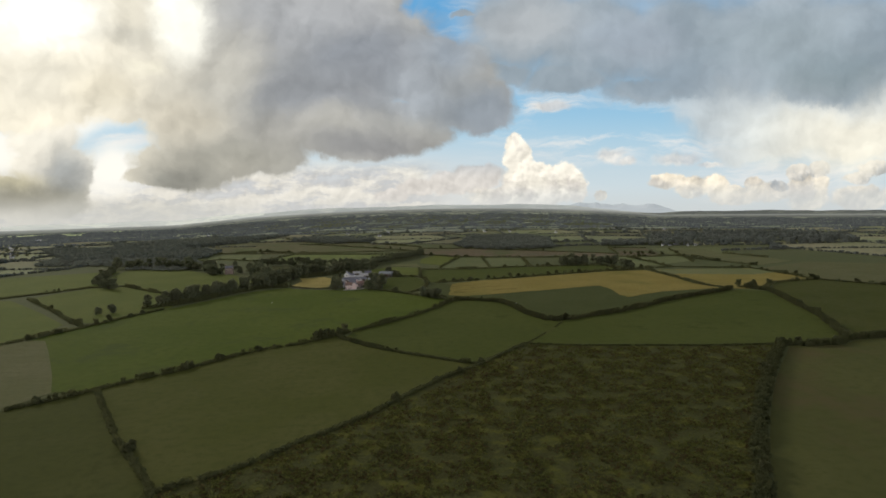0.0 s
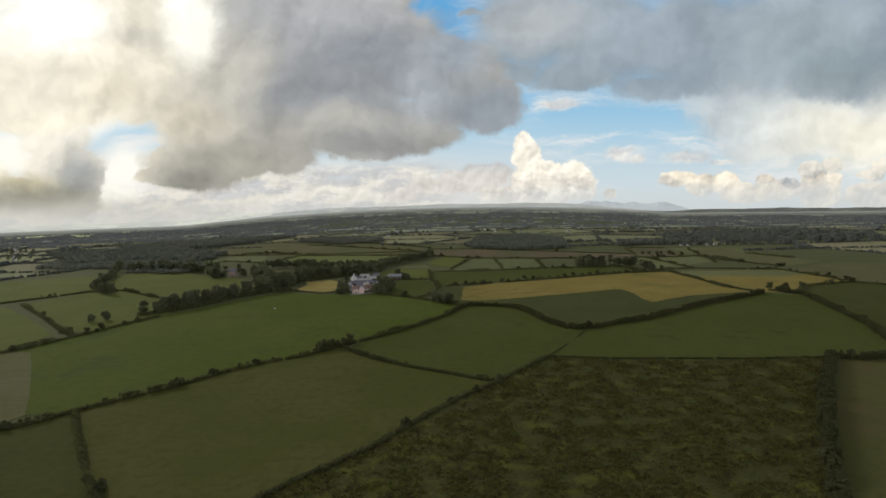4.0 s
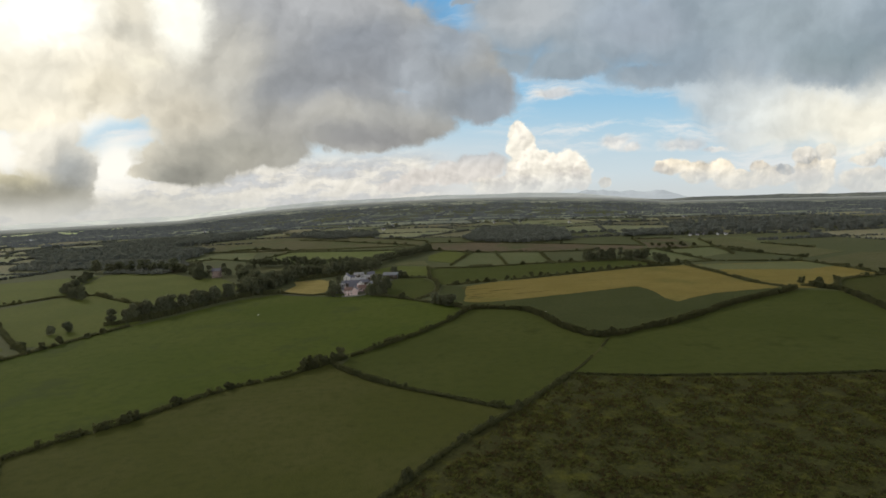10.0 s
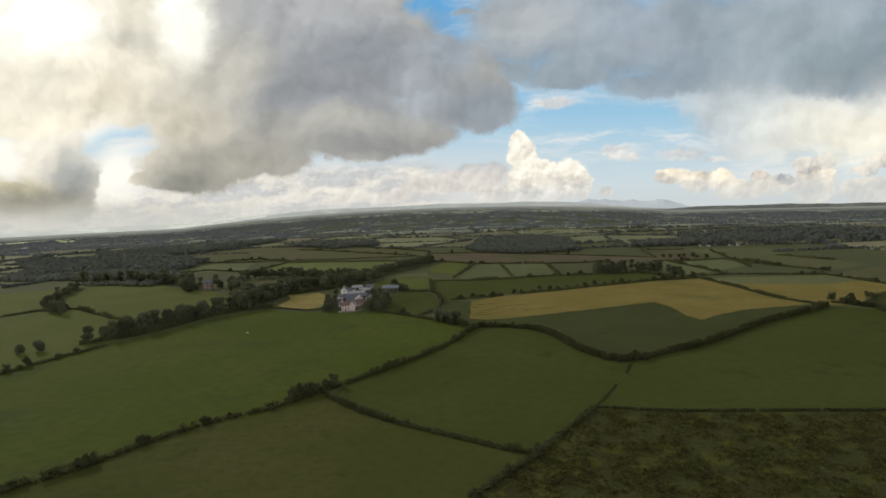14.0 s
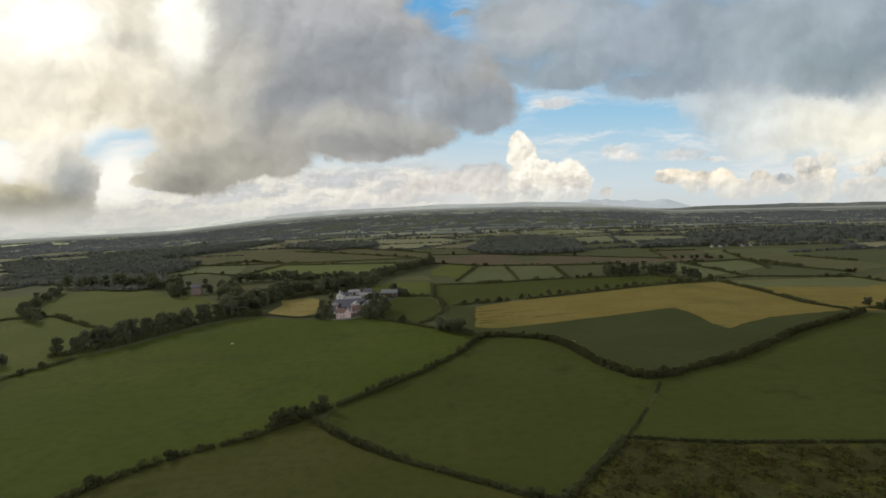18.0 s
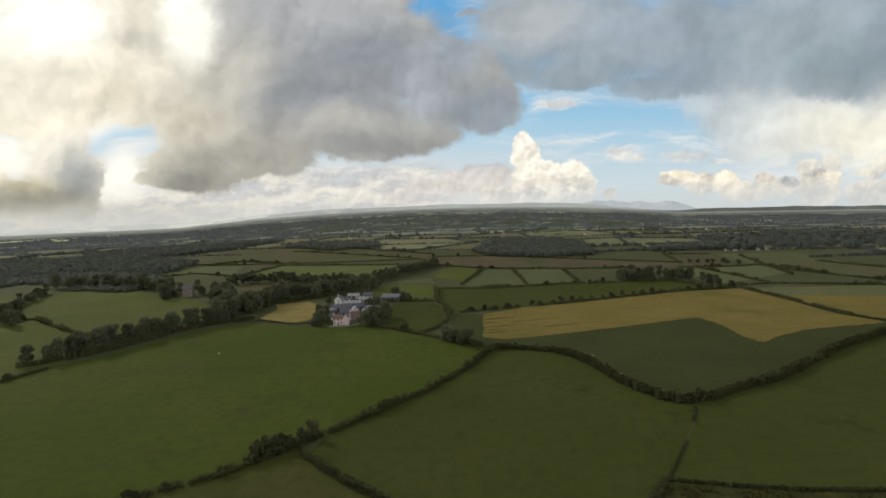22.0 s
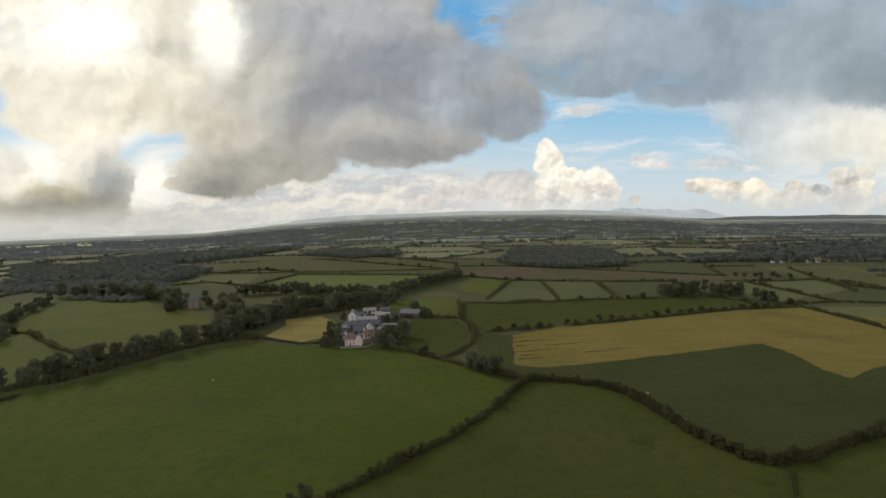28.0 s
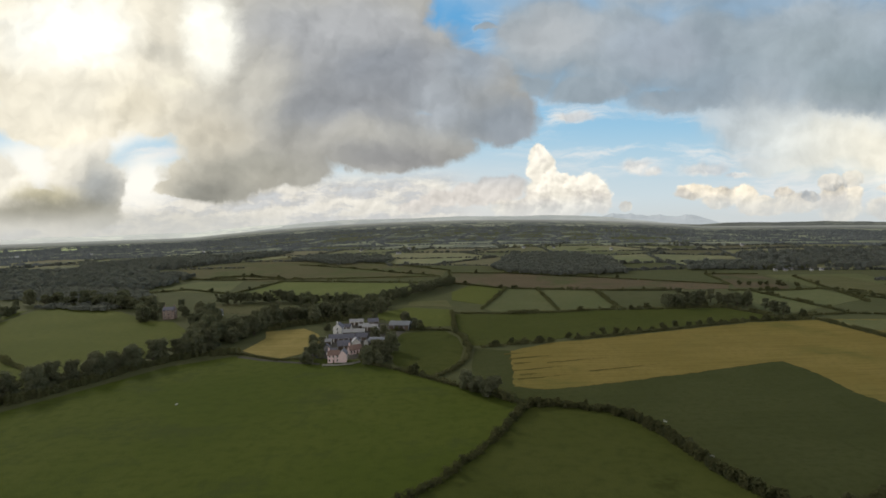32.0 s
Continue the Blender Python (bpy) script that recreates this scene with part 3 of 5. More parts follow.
def build_distance():
    """The plain beyond two kilometres, one backdrop that never shifts."""
    rings, n = [2800, 2860, 2950, 3150, 3350, 3600, 3900, 4250, 4690], 80
    verts, faces = [], []
    for r in rings:
        for k in range(n + 1):
            a = radians(-62 + 124 * k / n)
            x, y = r * math.sin(a), 100 + r * math.cos(a)
            verts.append((x, y, height(x, y) + (5.0 if r > 2800 else -2)))
    for i in range(len(rings) - 1):
        for k in range(n):
            p = i * (n + 1) + k
            faces.append((p, p + 1, p + n + 2, p + n + 1))
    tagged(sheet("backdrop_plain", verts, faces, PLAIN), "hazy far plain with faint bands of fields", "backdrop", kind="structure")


build_distance()


# ---- fields ----
def field(outline, material, label, z=0.12, name="field", rag=0.0):
    """A field as a thin raised sheet of turf with an edge."""
    bm = bmesh.new()
    pts = []
    for (ax, ay), (bx, by) in zip(outline, outline[1:] + outline[:1]):
        n = max(1, int(math.hypot(bx - ax, by - ay) / (2.5 if rag else 25)))
        for k in range(n):
            w = 0 if k == 0 else rag or 0.9
            pts.append((ax + (bx - ax) * k / n + random.uniform(-w, w), ay + (by - ay) * k / n + random.uniform(-w, w)))
    top = [bm.verts.new((x, y, z + height(x, y))) for x, y in pts]
    low = [bm.verts.new((x, y, height(x, y) - 0.2)) for x, y in pts]
    f = bm.faces.new(top)
    for k in range(len(pts)):
        j = (k + 1) % len(pts)
        bm.faces.new((top[j], top[k], low[k], low[j]))
    bmesh.ops.recalc_face_normals(bm, faces=bm.faces)
    bmesh.ops.triangulate(bm, faces=[f])
    return tagged(part(name, bm, material), label, "field", "fields", "structure")


# boundary lines shared by fields and hedges
LINE_WEST = [(-150, 208), (-146, 214), (-132, 226), (-125, 234), (-112, 248), (-101, 257), (-92, 269), (-83, 280), (-75, 288), (-66, 294), (-55, 300), (-46, 309), (-38, 317)]
LINE_NORTH = [(-38, 317), (-30, 326), (-19, 338), (-8, 351), (4, 365), (15, 382), (22, 394), (28, 406), (34, 419)]
LINE_EAST = [(-38, 317), (-35, 308), (-22, 292), (-8, 279), (7, 268), (24, 255), (33, 250)]
LINE_MOOR = [(-66, 145), (-50, 155), (-44, 160), (-32, 174), (-15, 191), (3, 217), (17, 234), (33, 250), (46, 266), (61, 284)]
LINE_OLD = [(61, 284), (69, 295), (77, 307), (85, 319), (95, 337)]
LINE_DITCH = [(61, 284), (78, 279), (91, 276), (107, 274), (130, 271), (150, 268), (185, 266)]
LINE_WIND = [(34, 419), (44, 419), (54, 415), (62, 410), (68, 404), (73, 390), (76, 371), (80, 353), (85, 341), (93, 337), (102, 340), (113, 346), (127, 352), (143, 361), (165, 377), (198, 400), (220, 412), (238, 421), (257, 433)]
field(LINE_NORTH + [(12, 443), (-4, 459), (-20, 476), (-36, 492), (-60, 500), (-80, 497), (-104, 508),
       (-131, 490), (-152, 452), (-174, 415), (-190, 386), (-206, 348), (-212, 326), (-201, 326), (-142, 232)] + LINE_WEST[3:-1],
      GRASS_LUSH, "large lush green pasture below the farm")
field([(-212, 330), (-201, 326), (-142, 232), (-150, 213), (-260, 250), (-290, 300)], GRASS_DRY, "pale mown grass field", z=0.14)
field(LINE_EAST + [(17, 234), (3, 217), (-15, 191), (-32, 174), (-44, 160), (-50, 155), (-66, 145), (-75, 159), (-91, 180), (-106, 203)] + LINE_WEST[3:-1],
      GRASS, "smooth green pasture between hedges", z=0.11)
field(LINE_EAST[1:] + [(46, 266)] + LINE_OLD + LINE_WIND[8::-1] + LINE_NORTH[7:0:-1], PASTURE, "green pasture by the winding hedge")
field(LINE_DITCH + [(222, 271), (249, 326), (263, 373), (277, 418), (260, 431)] + LINE_WIND[17:8:-1] + LINE_OLD[3:0:-1], PASTURE, "broad green pasture above the moor", z=0.13)
field(LINE_MOOR + LINE_DITCH[1:] + [(156, 230), (123, 186), (100, 152), (84, 124), (40, 40), (-20, -80), (-150, -80), (-90, 60), (-80, 126)],
      MOOR, "rough brown and green rushy moor")
field([(-125, 234), (-106, 203), (-91, 180), (-75, 159), (-66, 145), (-82, 126), (-92, 60), (-152, -80), (-330, -60), (-300, 160), (-260, 245), (-150, 211)], GRASS, "green pasture behind a hedge", z=0.125)
field([(188, 264), (214, 261), (224, 268), (250, 272), (330, 270), (360, 120), (260, -80), (-16, -80), (44, 40), (88, 124), (104, 152), (127, 186), (160, 230)],
      WORN, "dull tan and green grass field")
field([(226, 272), (252, 276), (400, 280), (420, 420), (384, 430), (353, 470), (310, 460), (283, 424), (267, 373), (253, 326)], GRASS, "green pasture in a corner of hedges", z=0.14)
EDGE = [(33, 443), (45, 438), (58, 440), (84, 447), (118, 457), (150, 468), (163, 471), (165, 460), (165, 442), (162, 424), (165, 411), (180, 421), (200, 432), (222, 436), (252, 440)]
field(EDGE + [(244, 470), (246, 509), (243, 565), (200, 562), (172, 553), (140, 543), (104, 531), (64, 520), (40, 504), (36, 470)], BARLEY, "ripe golden barley field", z=0.20, rag=0.7)
field(LINE_WIND[1:] + [(252, 444), (200, 442), (170, 432), (167, 476), (118, 466), (58, 448), (42, 448), (42, 504), (22, 512), (18, 480), (16, 446), (33, 424)], CROP, "green unripe part of the barley field")
for x, y, long, w in ((36, 497, 13, 1.6), (37, 487, 22, 2.0), (38, 478, 9, 2.4), (36, 466, 26, 1.8), (38, 459, 12, 2.2), (54, 478, 30, 1.4), (70, 462, 36, 1.2), (36, 452, 20, 1.6)):
    field([(x, y), (x + long * 0.4, y + long * 0.12 - w * 0.5), (x + long, y + long * 0.27), (x + long * 0.5, y + long * 0.13 + w * 0.6), (x, y + w)], LODGED, "flattened dark streak in the barley", z=0.26, name="lodged_barley", rag=0.6)
field([(251, 566), (302, 560), (350, 555), (354, 502), (352, 472), (308, 462), (283, 430), (262, 436), (248, 470), (250, 511)], BARLEY, "second golden barley field behind a hedge", z=0.15)
field([(251, 564), (302, 558), (349, 553), (353, 522), (322, 511), (286, 524), (252, 532)], DULL, "pale green strip above the second barley field", z=0.19, rag=1.4)
field([(356, 556), (358, 502), (356, 474), (386, 434), (460, 430), (520, 560), (440, 600)], GRASS_DRY, "pale ripening field by hedgerow trees", z=0.15)
field([(-104, 520), (-100, 550), (-106, 571), (-83, 578), (-71, 560), (-64, 540), (-68, 512), (-78, 501), (-95, 511)], HAY, "small golden hay patch by the farm", z=0.16)
field([(-24, 552), (-9, 560), (7, 560), (14, 540), (16, 514), (13, 490), (8, 475), (-1, 463), (-10, 468), (-19, 483), (-24, 506)], PASTURE, "small rounded paddock beside the farm", z=0.14)
field([(16, 520), (29, 518), (64, 528), (104, 539), (140, 551), (172, 561), (200, 570), (226, 573), (211, 617), (158, 617), (117, 618), (95, 614), (54, 611), (16, 618)], PASTURE, "long green field north of the barley", z=0.14)
field([(70, 745), (97, 737), (91, 626), (54, 614), (38, 636)], DULL, "small square pale green field", z=0.14)
field([(99, 736), (146, 720), (137, 630), (117, 622), (93, 624)], DULL, "small square pale green field", z=0.14)
field([(18, 733), (40, 783), (66, 744), (40, 657), (16, 685)], MEADOW, "small pale green field", z=0.14)
field([(-183, 747), (-166, 846), (-3, 805), (-23, 732), (-55, 690), (-101, 688), (-148, 717)], FRESH, "bright green field beyond the trees", z=0.14)
field([(-47, 619), (-20, 652), (15, 637), (14, 575), (-10, 573)], MEADOW, "green field behind the sheds", z=0.14)
field([(-19, 681), (12, 685), (15, 650), (-20, 660)], GRASS_DRY, "narrow tan field strip", z=0.14)
field([(-190, 700), (-140, 680), (-111, 647), (-118, 628), (-165, 650)], GRASS_DRY, "pale field between tree belts", z=0.14)
field([(-251, 513), (-284, 560), (-312, 620), (-326, 684), (-290, 690), (-246, 664), (-205, 622), (-184, 615), (-164, 587), (-140, 545), (-155, 500), (-178, 475), (-192, 484)], MEADOW, "domed green meadow by the red house", z=0.14)
field([(-311, 485), (-258, 427), (-215, 377), (-195, 374), (-172, 425), (-180, 462), (-205, 494), (-262, 540), (-290, 540)], MEADOW, "green meadow with two round trees", z=0.13)
field([(-320, 478), (-262, 420), (-218, 372), (-215, 345), (-235, 300), (-330, 330), (-420, 420), (-390, 480)], MEADOW, "green meadow edged by hedges", z=0.12)
field([(-300, 545), (-320, 510), (-345, 492), (-440, 520), (-430, 640), (-332, 684), (-316, 620), (-288, 562)], MEADOW, "green meadow between tall hedges", z=0.13)
field([(24, 896), (91, 882), (198, 802), (279, 739), (265, 713), (146, 726), (97, 745), (60, 770), (21, 811)], HEATH, "brown heather moorland strip", z=0.14)
field([(305, 824), (349, 815), (332, 730), (310, 700), (268, 703), (285, 745)], HEATH, "brown bog field", z=0.15)
field([(-396, 1003), (-312, 1134), (-256, 1237), (-60, 1040), (20, 930), (10, 858), (-192, 856), (-286, 906)], RUSHY, "flat tan and green rushy field", z=0.13)
field([(-291, 797), (-267, 865), (-216, 867), (-198, 761)], DULL, "green field before the dark wood", z=0.14)
field([(262, 700), (310, 692), (336, 696), (334, 640), (285, 612), (240, 590), (232, 610)], DULL, "green field by the tree clump", z=0.14)
field([(355, 810), (342, 741), (338, 700), (362, 655), (420, 690), (450, 800)], DULL, "dull green rushy field", z=0.14)
tagged(field([(-66, 500), (-60, 560), (-58, 592), (-44, 594), (-14, 580), (-22, 540), (-32, 510), (-40, 496)], GRAVEL, "pale gravel farmyard", z=0.18, name="farmyard"), category="yard", group="yards")
NEAR = [(-64, 40), (330, 40), (420, 280), (460, 430), (520, 560), (450, 810), (355, 860), (200, 860), (24, 940), (-133, 1035), (-240, 1124), (-391, 970), (-300, 780), (-430, 620), (-440, 500), (-420, 400),
        (-330, 320), (-300, 150)]


# ---- far patchwork of fields and hedges ----
def build_far():
    rng = np.random.default_rng(5)
    n, m = 44, 40
    gx = np.linspace(-3000, 3000, n)
    gy = np.concatenate([np.linspace(-350, 900, 12), np.linspace(1000, 4400, m - 12)])
    grid = np.zeros((n, m, 2))
    for i in range(n):
        for j in range(m):
            grid[i, j] = gx[i] + rng.uniform(-42, 42) + 0.22 * (gy[j] - 500), gy[j] + rng.uniform(-32, 32) - 0.10 * gx[i]
    verts, faces, far_faces, woods, edges = [], [], [], [], []
    for i in range(n - 1):
        for j in range(m - 1):
            quad = [grid[i, j], grid[i + 1, j], grid[i + 1, j + 1], grid[i, j + 1]]
            c = np.mean(quad, 0)
            if abs(c[0]) > 0.95 * max(c[1], 0) + 420 or math.hypot(c[0], c[1] - 100) > 2900:
                continue
            for a, b in ((quad[0], quad[1]), (quad[0], quad[3])):
                mid = (a + b) / 2
                if not inside(mid[0], mid[1], NEAR) and math.hypot(mid[0], mid[1] - 150) > 430:
                    edges.append((a, b))
            if inside(c[0], c[1], NEAR) or any(inside(q[0], q[1], NEAR) for q in quad):
                continue
            kind = rng.random()
            wood = noise.noise(Vector((c[0] / 420, c[1] / 330, 3.1))) > 0.30 and 880 < c[1] < 1350
            if wood:
                woods.append(quad)
            base = len(verts)
            for q in quad:
                p = c + (q - c) * 0.97
                verts.append((p[0], p[1], height(p[0], p[1]) + 0.06))
            (far_faces if c[1] > 1350 else faces).append((base, base + 1, base + 2, base + 3))
    return verts, faces, far_faces, woods, edges


far_verts, mid_faces, far_faces, far_woods, far_edges = build_far()
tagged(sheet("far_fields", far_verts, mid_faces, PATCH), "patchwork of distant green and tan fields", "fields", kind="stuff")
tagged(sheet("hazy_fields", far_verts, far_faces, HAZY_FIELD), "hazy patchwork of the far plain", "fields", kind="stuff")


# pale glowing fields: a patch of sunlight put into the colour
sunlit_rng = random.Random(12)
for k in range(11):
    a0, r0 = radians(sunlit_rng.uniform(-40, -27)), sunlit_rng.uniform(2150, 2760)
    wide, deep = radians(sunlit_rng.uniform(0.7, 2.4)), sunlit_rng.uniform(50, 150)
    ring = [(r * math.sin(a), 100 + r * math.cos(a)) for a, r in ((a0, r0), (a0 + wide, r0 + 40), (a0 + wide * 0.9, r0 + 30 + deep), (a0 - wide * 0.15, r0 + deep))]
    field(ring, PAINTED_SUN, "far pale green field with sunlight put into its colour", z=4.0)


# ---- foliage ----
def leaves(centres, radii, per, size, rng, squash=0.8):
    """Leaf clusters round lumps: an array of small quads facing outwards, tilted at random."""
    centres, radii = np.asarray(centres, float), np.asarray(radii, float)
    k = np.repeat(np.arange(len(centres)), per)
    n = len(k)
    d = rng.normal(size=(n, 3))
    d /= np.linalg.norm(d, axis=1, keepdims=True)
    d[:, 2] = np.where(d[:, 2] < -0.35, -d[:, 2], d[:, 2])
    p = centres[k] + d * (radii[k] * rng.uniform(0.72, 1.08, n))[:, None] * np.array([1, 1, squash])
    nrm = d + rng.normal(scale=0.45, size=(n, 3))
    nrm /= np.linalg.norm(nrm, axis=1, keepdims=True)
    a = np.cross(nrm, rng.normal(size=(n, 3)))
    a /= np.linalg.norm(a, axis=1, keepdims=True)
    b = np.cross(nrm, a)
    s = (size * rng.uniform(0.6, 1.3, n))[:, None]
    t = (size * rng.uniform(0.5, 1.1, n))[:, None]
    return np.stack([p - a * s, p - b * t * 0.6, p + a * s, p + b * t], 1)


def cores(centres, radii, squash=0.8):
    """Dark blocky hearts of the lumps, as quads."""
    c = np.array([[-1, -1, -1], [1, -1, -1], [1, 1, -1], [-1, 1, -1], [-1, -1, 1], [1, -1, 1], [1, 1, 1], [-1, 1, 1]], float) * 0.5
    f = [(0, 1, 5, 4), (1, 2, 6, 5), (2, 3, 7, 6), (3, 0, 4, 7), (4, 5, 6, 7)]
    unit = np.array([[c[i] for i in q] for q in f])
    unit = unit * np.array([1, 1, squash])
    return (np.asarray(centres)[:, None, None, :] + unit[None] * np.asarray(radii)[:, None, None, None]).reshape(-1, 4, 3)


def branch(bm, a, b, ra, rb, sides=6):
    a, b = Vector(a), Vector(b)
    turn = (b - a).to_track_quat("Z", "Y").to_matrix()
    rows = []
    for p, r in ((a, ra), (b, rb)):
        rows.append([bm.verts.new(p + turn @ Vector((r * math.cos(2 * math.pi * k / sides), r * math.sin(2 * math.pi * k / sides), 0))) for k in range(sides)])
    for k in range(sides):
        bm.faces.new((rows[0][k], rows[0][(k + 1) % sides], rows[1][(k + 1) % sides], rows[1][k]))
    bm.faces.new(rows[1])


def make_tree(name, tall, wide, seed, label, category="tree", lumps=16, leaf=0.42, per=75, material=LEAF):
    rng = np.random.default_rng(seed)
    root = new(name)
    bm = bmesh.new()
    fork = tall * 0.22
    branch(bm, (0, 0, -0.3), (0.1, 0, fork), tall * 0.035, tall * 0.024)
    cs, rs = [], []
    for k in range(lumps):
        a, h = k * 2.399 + rng.uniform(-0.4, 0.4), rng.uniform(0.16, 0.88)
        out = wide / 2 * 0.78 * math.sqrt(max(0.05, 1 - ((h - 0.42) / 0.56) ** 2)) * rng.uniform(0.35, 1.0)
        c = (out * math.cos(a), out * math.sin(a), tall * h)
        cs.append(c), rs.append(wide * rng.uniform(0.16, 0.27))
        if k % 3 == 0:
            branch(bm, (0.05, 0, fork * rng.uniform(0.7, 1.0)), c, tall * 0.014, tall * 0.005, 5)
    part("trunk", bm, BARK, root)
    q = np.concatenate([leaves(cs, rs, per, leaf, rng), cores(cs, np.array(rs) * 1.0)])
    quads("crown", q, material, root)
    return tagged(root, label, category, category + "s")


TREES = [make_tree("tree", 11, 9, 11, "broad dark green broadleaf tree", lumps=24),
         make_tree("tree", 13, 10, 12, "tall dark green broadleaf tree with uneven crown", lumps=26),
         make_tree("tree", 9, 8.5, 13, "rounded dark green field tree", lumps=20),
         make_tree("tree", 12, 7.5, 14, "narrow dark green broadleaf tree", lumps=22)]
BUSHES = [make_tree("bush", 4.5, 5.0, 21, "dense dark hawthorn bush in the hedge", "bush", 9, 0.34, 60, BUSH_LEAF),
          make_tree("bush", 3.6, 4.4, 22, "low dark green thorn bush", "bush", 8, 0.32, 60, BUSH_LEAF),
          make_tree("bush", 5.5, 4.6, 23, "tall ragged thorn bush", "bush", 10, 0.36, 60, BUSH_LEAF)]
placed = {}
tree_rng = random.Random(4)


def plant(kinds, x, y, scale=1.0, sink=0.0):
    """One more tree or bush; the first of each kind is the pattern itself."""
    ob = tree_rng.choice(kinds)
    m = pose(x, y, height(x, y) - sink, 0, 0, tree_rng.uniform(0, 360))
    s = scale * tree_rng.uniform(0.82, 1.18)
    if ob.name not in placed:
        placed[ob.name] = True
        ob.matrix_basis = m
        made = ob
    else:
        made = copy_thing(ob, m)
    made.scale = (s * tree_rng.uniform(0.92, 1.1), s, s * tree_rng.uniform(0.9, 1.1))
    return made


def along(line, step, wobble=0.0, rnd=tree_rng):
    """Points at even steps along a line of the plan."""
    out, rest = [], 0.0
    for (ax, ay), (bx, by) in zip(line, line[1:]):
        d = math.hypot(bx - ax, by - ay)
        while rest < d:
            k = rest / d
            out.append((ax + (bx - ax) * k + rnd.uniform(-wobble, wobble), ay + (by - ay) * k + rnd.uniform(-wobble, wobble)))
            rest += step
        rest -= d
    return out


def hedge(line, tall, wide, label, seed, gap=0.0, bushes=0.0, leaf=0.30, per=34, name="hedge", group="hedges"):
    """A hedge along a line of the plan: overlapping leafy lumps of uneven height, with thin places and gaps."""
    rng = np.random.default_rng(seed)
    rnd = random.Random(seed)
    cs, rs = [], []
    rows = max(1, round(wide / 2.6))
    spread, wide = wide, wide / rows if rows > 1 else wide
    for x, y in along(line, wide * 0.42 / rows, (spread - wide) / 2 + wide * 0.16, rnd):
        swell = noise.noise(Vector((x * 0.05, y * 0.05, seed)))
        if swell < -1 + 2 * gap or rnd.random() < gap * 0.3:
            continue
        h = tall * (1.0 + 0.55 * swell + rnd.uniform(-0.18, 0.18))
        r = wide * 0.5 * rnd.uniform(0.8, 1.15)
        for k in range(max(1, int(round(h / (wide * 0.6))))):
            cs.append((x, y, height(x, y) + r * 0.35 + k * wide * 0.5)), rs.append(r * (1 - 0.12 * k))
        if bushes and rnd.random() < bushes * (0.6 + swell) * (0.42 if seed > 16 else 1.0):
            plant(BUSHES, x + rnd.uniform(-1, 1), y + rnd.uniform(-1, 1), rnd.uniform(0.6, 1.0), 0.3)
    q = np.concatenate([leaves(cs, rs, per + 12, leaf, rng), cores(cs, np.array(rs) * 0.72)])
    return tagged(quads(name, q, THORN_LEAF if seed <= 10 or seed == 15 else HEDGE_LEAF), label, "hedge", group)


hedge(LINE_WEST, 2.2, 2.8, "low dark hedge with scattered thorn bushes", 1, 0.20, 0.06)
hedge(LINE_NORTH, 2.6, 3.3, "dark hedge with scattered thorn bushes", 2, 0.14, 0.08)
hedge(LINE_EAST, 2.0, 2.4, "low broken field hedge", 3, 0.12, 0.03)
hedge(LINE_MOOR, 1.1, 2.6, "rough low hedge beside the moor", 4, 0.22, 0.02)
hedge(LINE_OLD, 0.3, 0.8, "thin low hedge, nearly worn away", 5, 0.45)
hedge(LINE_DITCH, 0.8, 1.5, "thin low hedge along the moor", 6, 0.25)
hedge([(185, 267), (157, 231), (124, 187), (101, 152), (85, 125), (62, 90)], 4.0, 5.0, "thick dark overgrown hedge", 7, 0.0, 0.10)
hedge([(185, 267), (194, 261), (214, 264), (224, 271), (250, 275), (330, 278)], 3.6, 4.6, "thick dark hedge beside pasture", 8, 0.0, 0.10)
hedge([(224, 271), (250, 326), (265, 373), (280, 420), (272, 440)], 3.4, 4.2, "dark hedge with bushes", 9, 0.04, 0.10)
hedge(LINE_WIND, 3.1, 4.4, "winding dark hedge below the barley", 10, 0.03, 0.05)
hedge([(26, 514), (64, 524), (104, 535), (140, 547), (172, 557), (200, 566), (244, 569)], 2.0, 2.6, "low hedge with separate bushes north of the barley", 11, 0.2, 0.16)
hedge([(246, 569), (247, 511), (246, 465), (258, 436)], 2.2, 2.6, "trimmed hedge between barley fields", 12, 0.06, 0.02)
hedge([(350, 557), (355, 502), (353, 471), (384, 431), (460, 428)], 2.4, 3.0, "hedge with small trees", 13, 0.1, 0.12)
hedge([(353, 471), (310, 460), (281, 430), (268, 443)], 2.8, 3.6, "dark hedge by the barley", 14, 0.05, 0.2)
hedge([(-125, 233), (-106, 203), (-91, 180), (-75, 159), (-64, 143)], 1.8, 2.5, "dark hedge with gorse tufts", 15, 0.24, 0.08)
hedge([(-250, 270), (-215, 330), (-202, 354), (-188, 387), (-175, 417)], 2.4, 3.0, "dark hedge at the field edge", 16, 0.05, 0.12)
hedge([(-311, 485), (-258, 427), (-215, 377), (-198, 360)], 2.6, 3.4, "dark hedge across the meadows", 17, 0.08, 0.14)
hedge([(-336, 490), (-315, 513), (-293, 544), (-262, 546), (-218, 504), (-195, 487), (-178, 470)], 2.6, 3.4, "dark hedge round the meadow", 18, 0.06, 0.14)
hedge([(-34, 488), (-18, 474), (-2, 458), (14, 442), (33, 420)], 2.8, 3.6, "dark hedge from the farm to the lane", 19, 0.02, 0.14)
hedge([(0, 459), (10, 472), (16, 489), (19, 512), (18, 536), (13, 558), (14, 590), (14, 618)], 2.8, 3.4, "curving hedge round the paddock", 20, 0.05, 0.14)
hedge([(-28, 564), (-9, 565), (11, 560)], 2.2, 2.8, "hedge behind the paddock", 21, 0.1, 0.15)
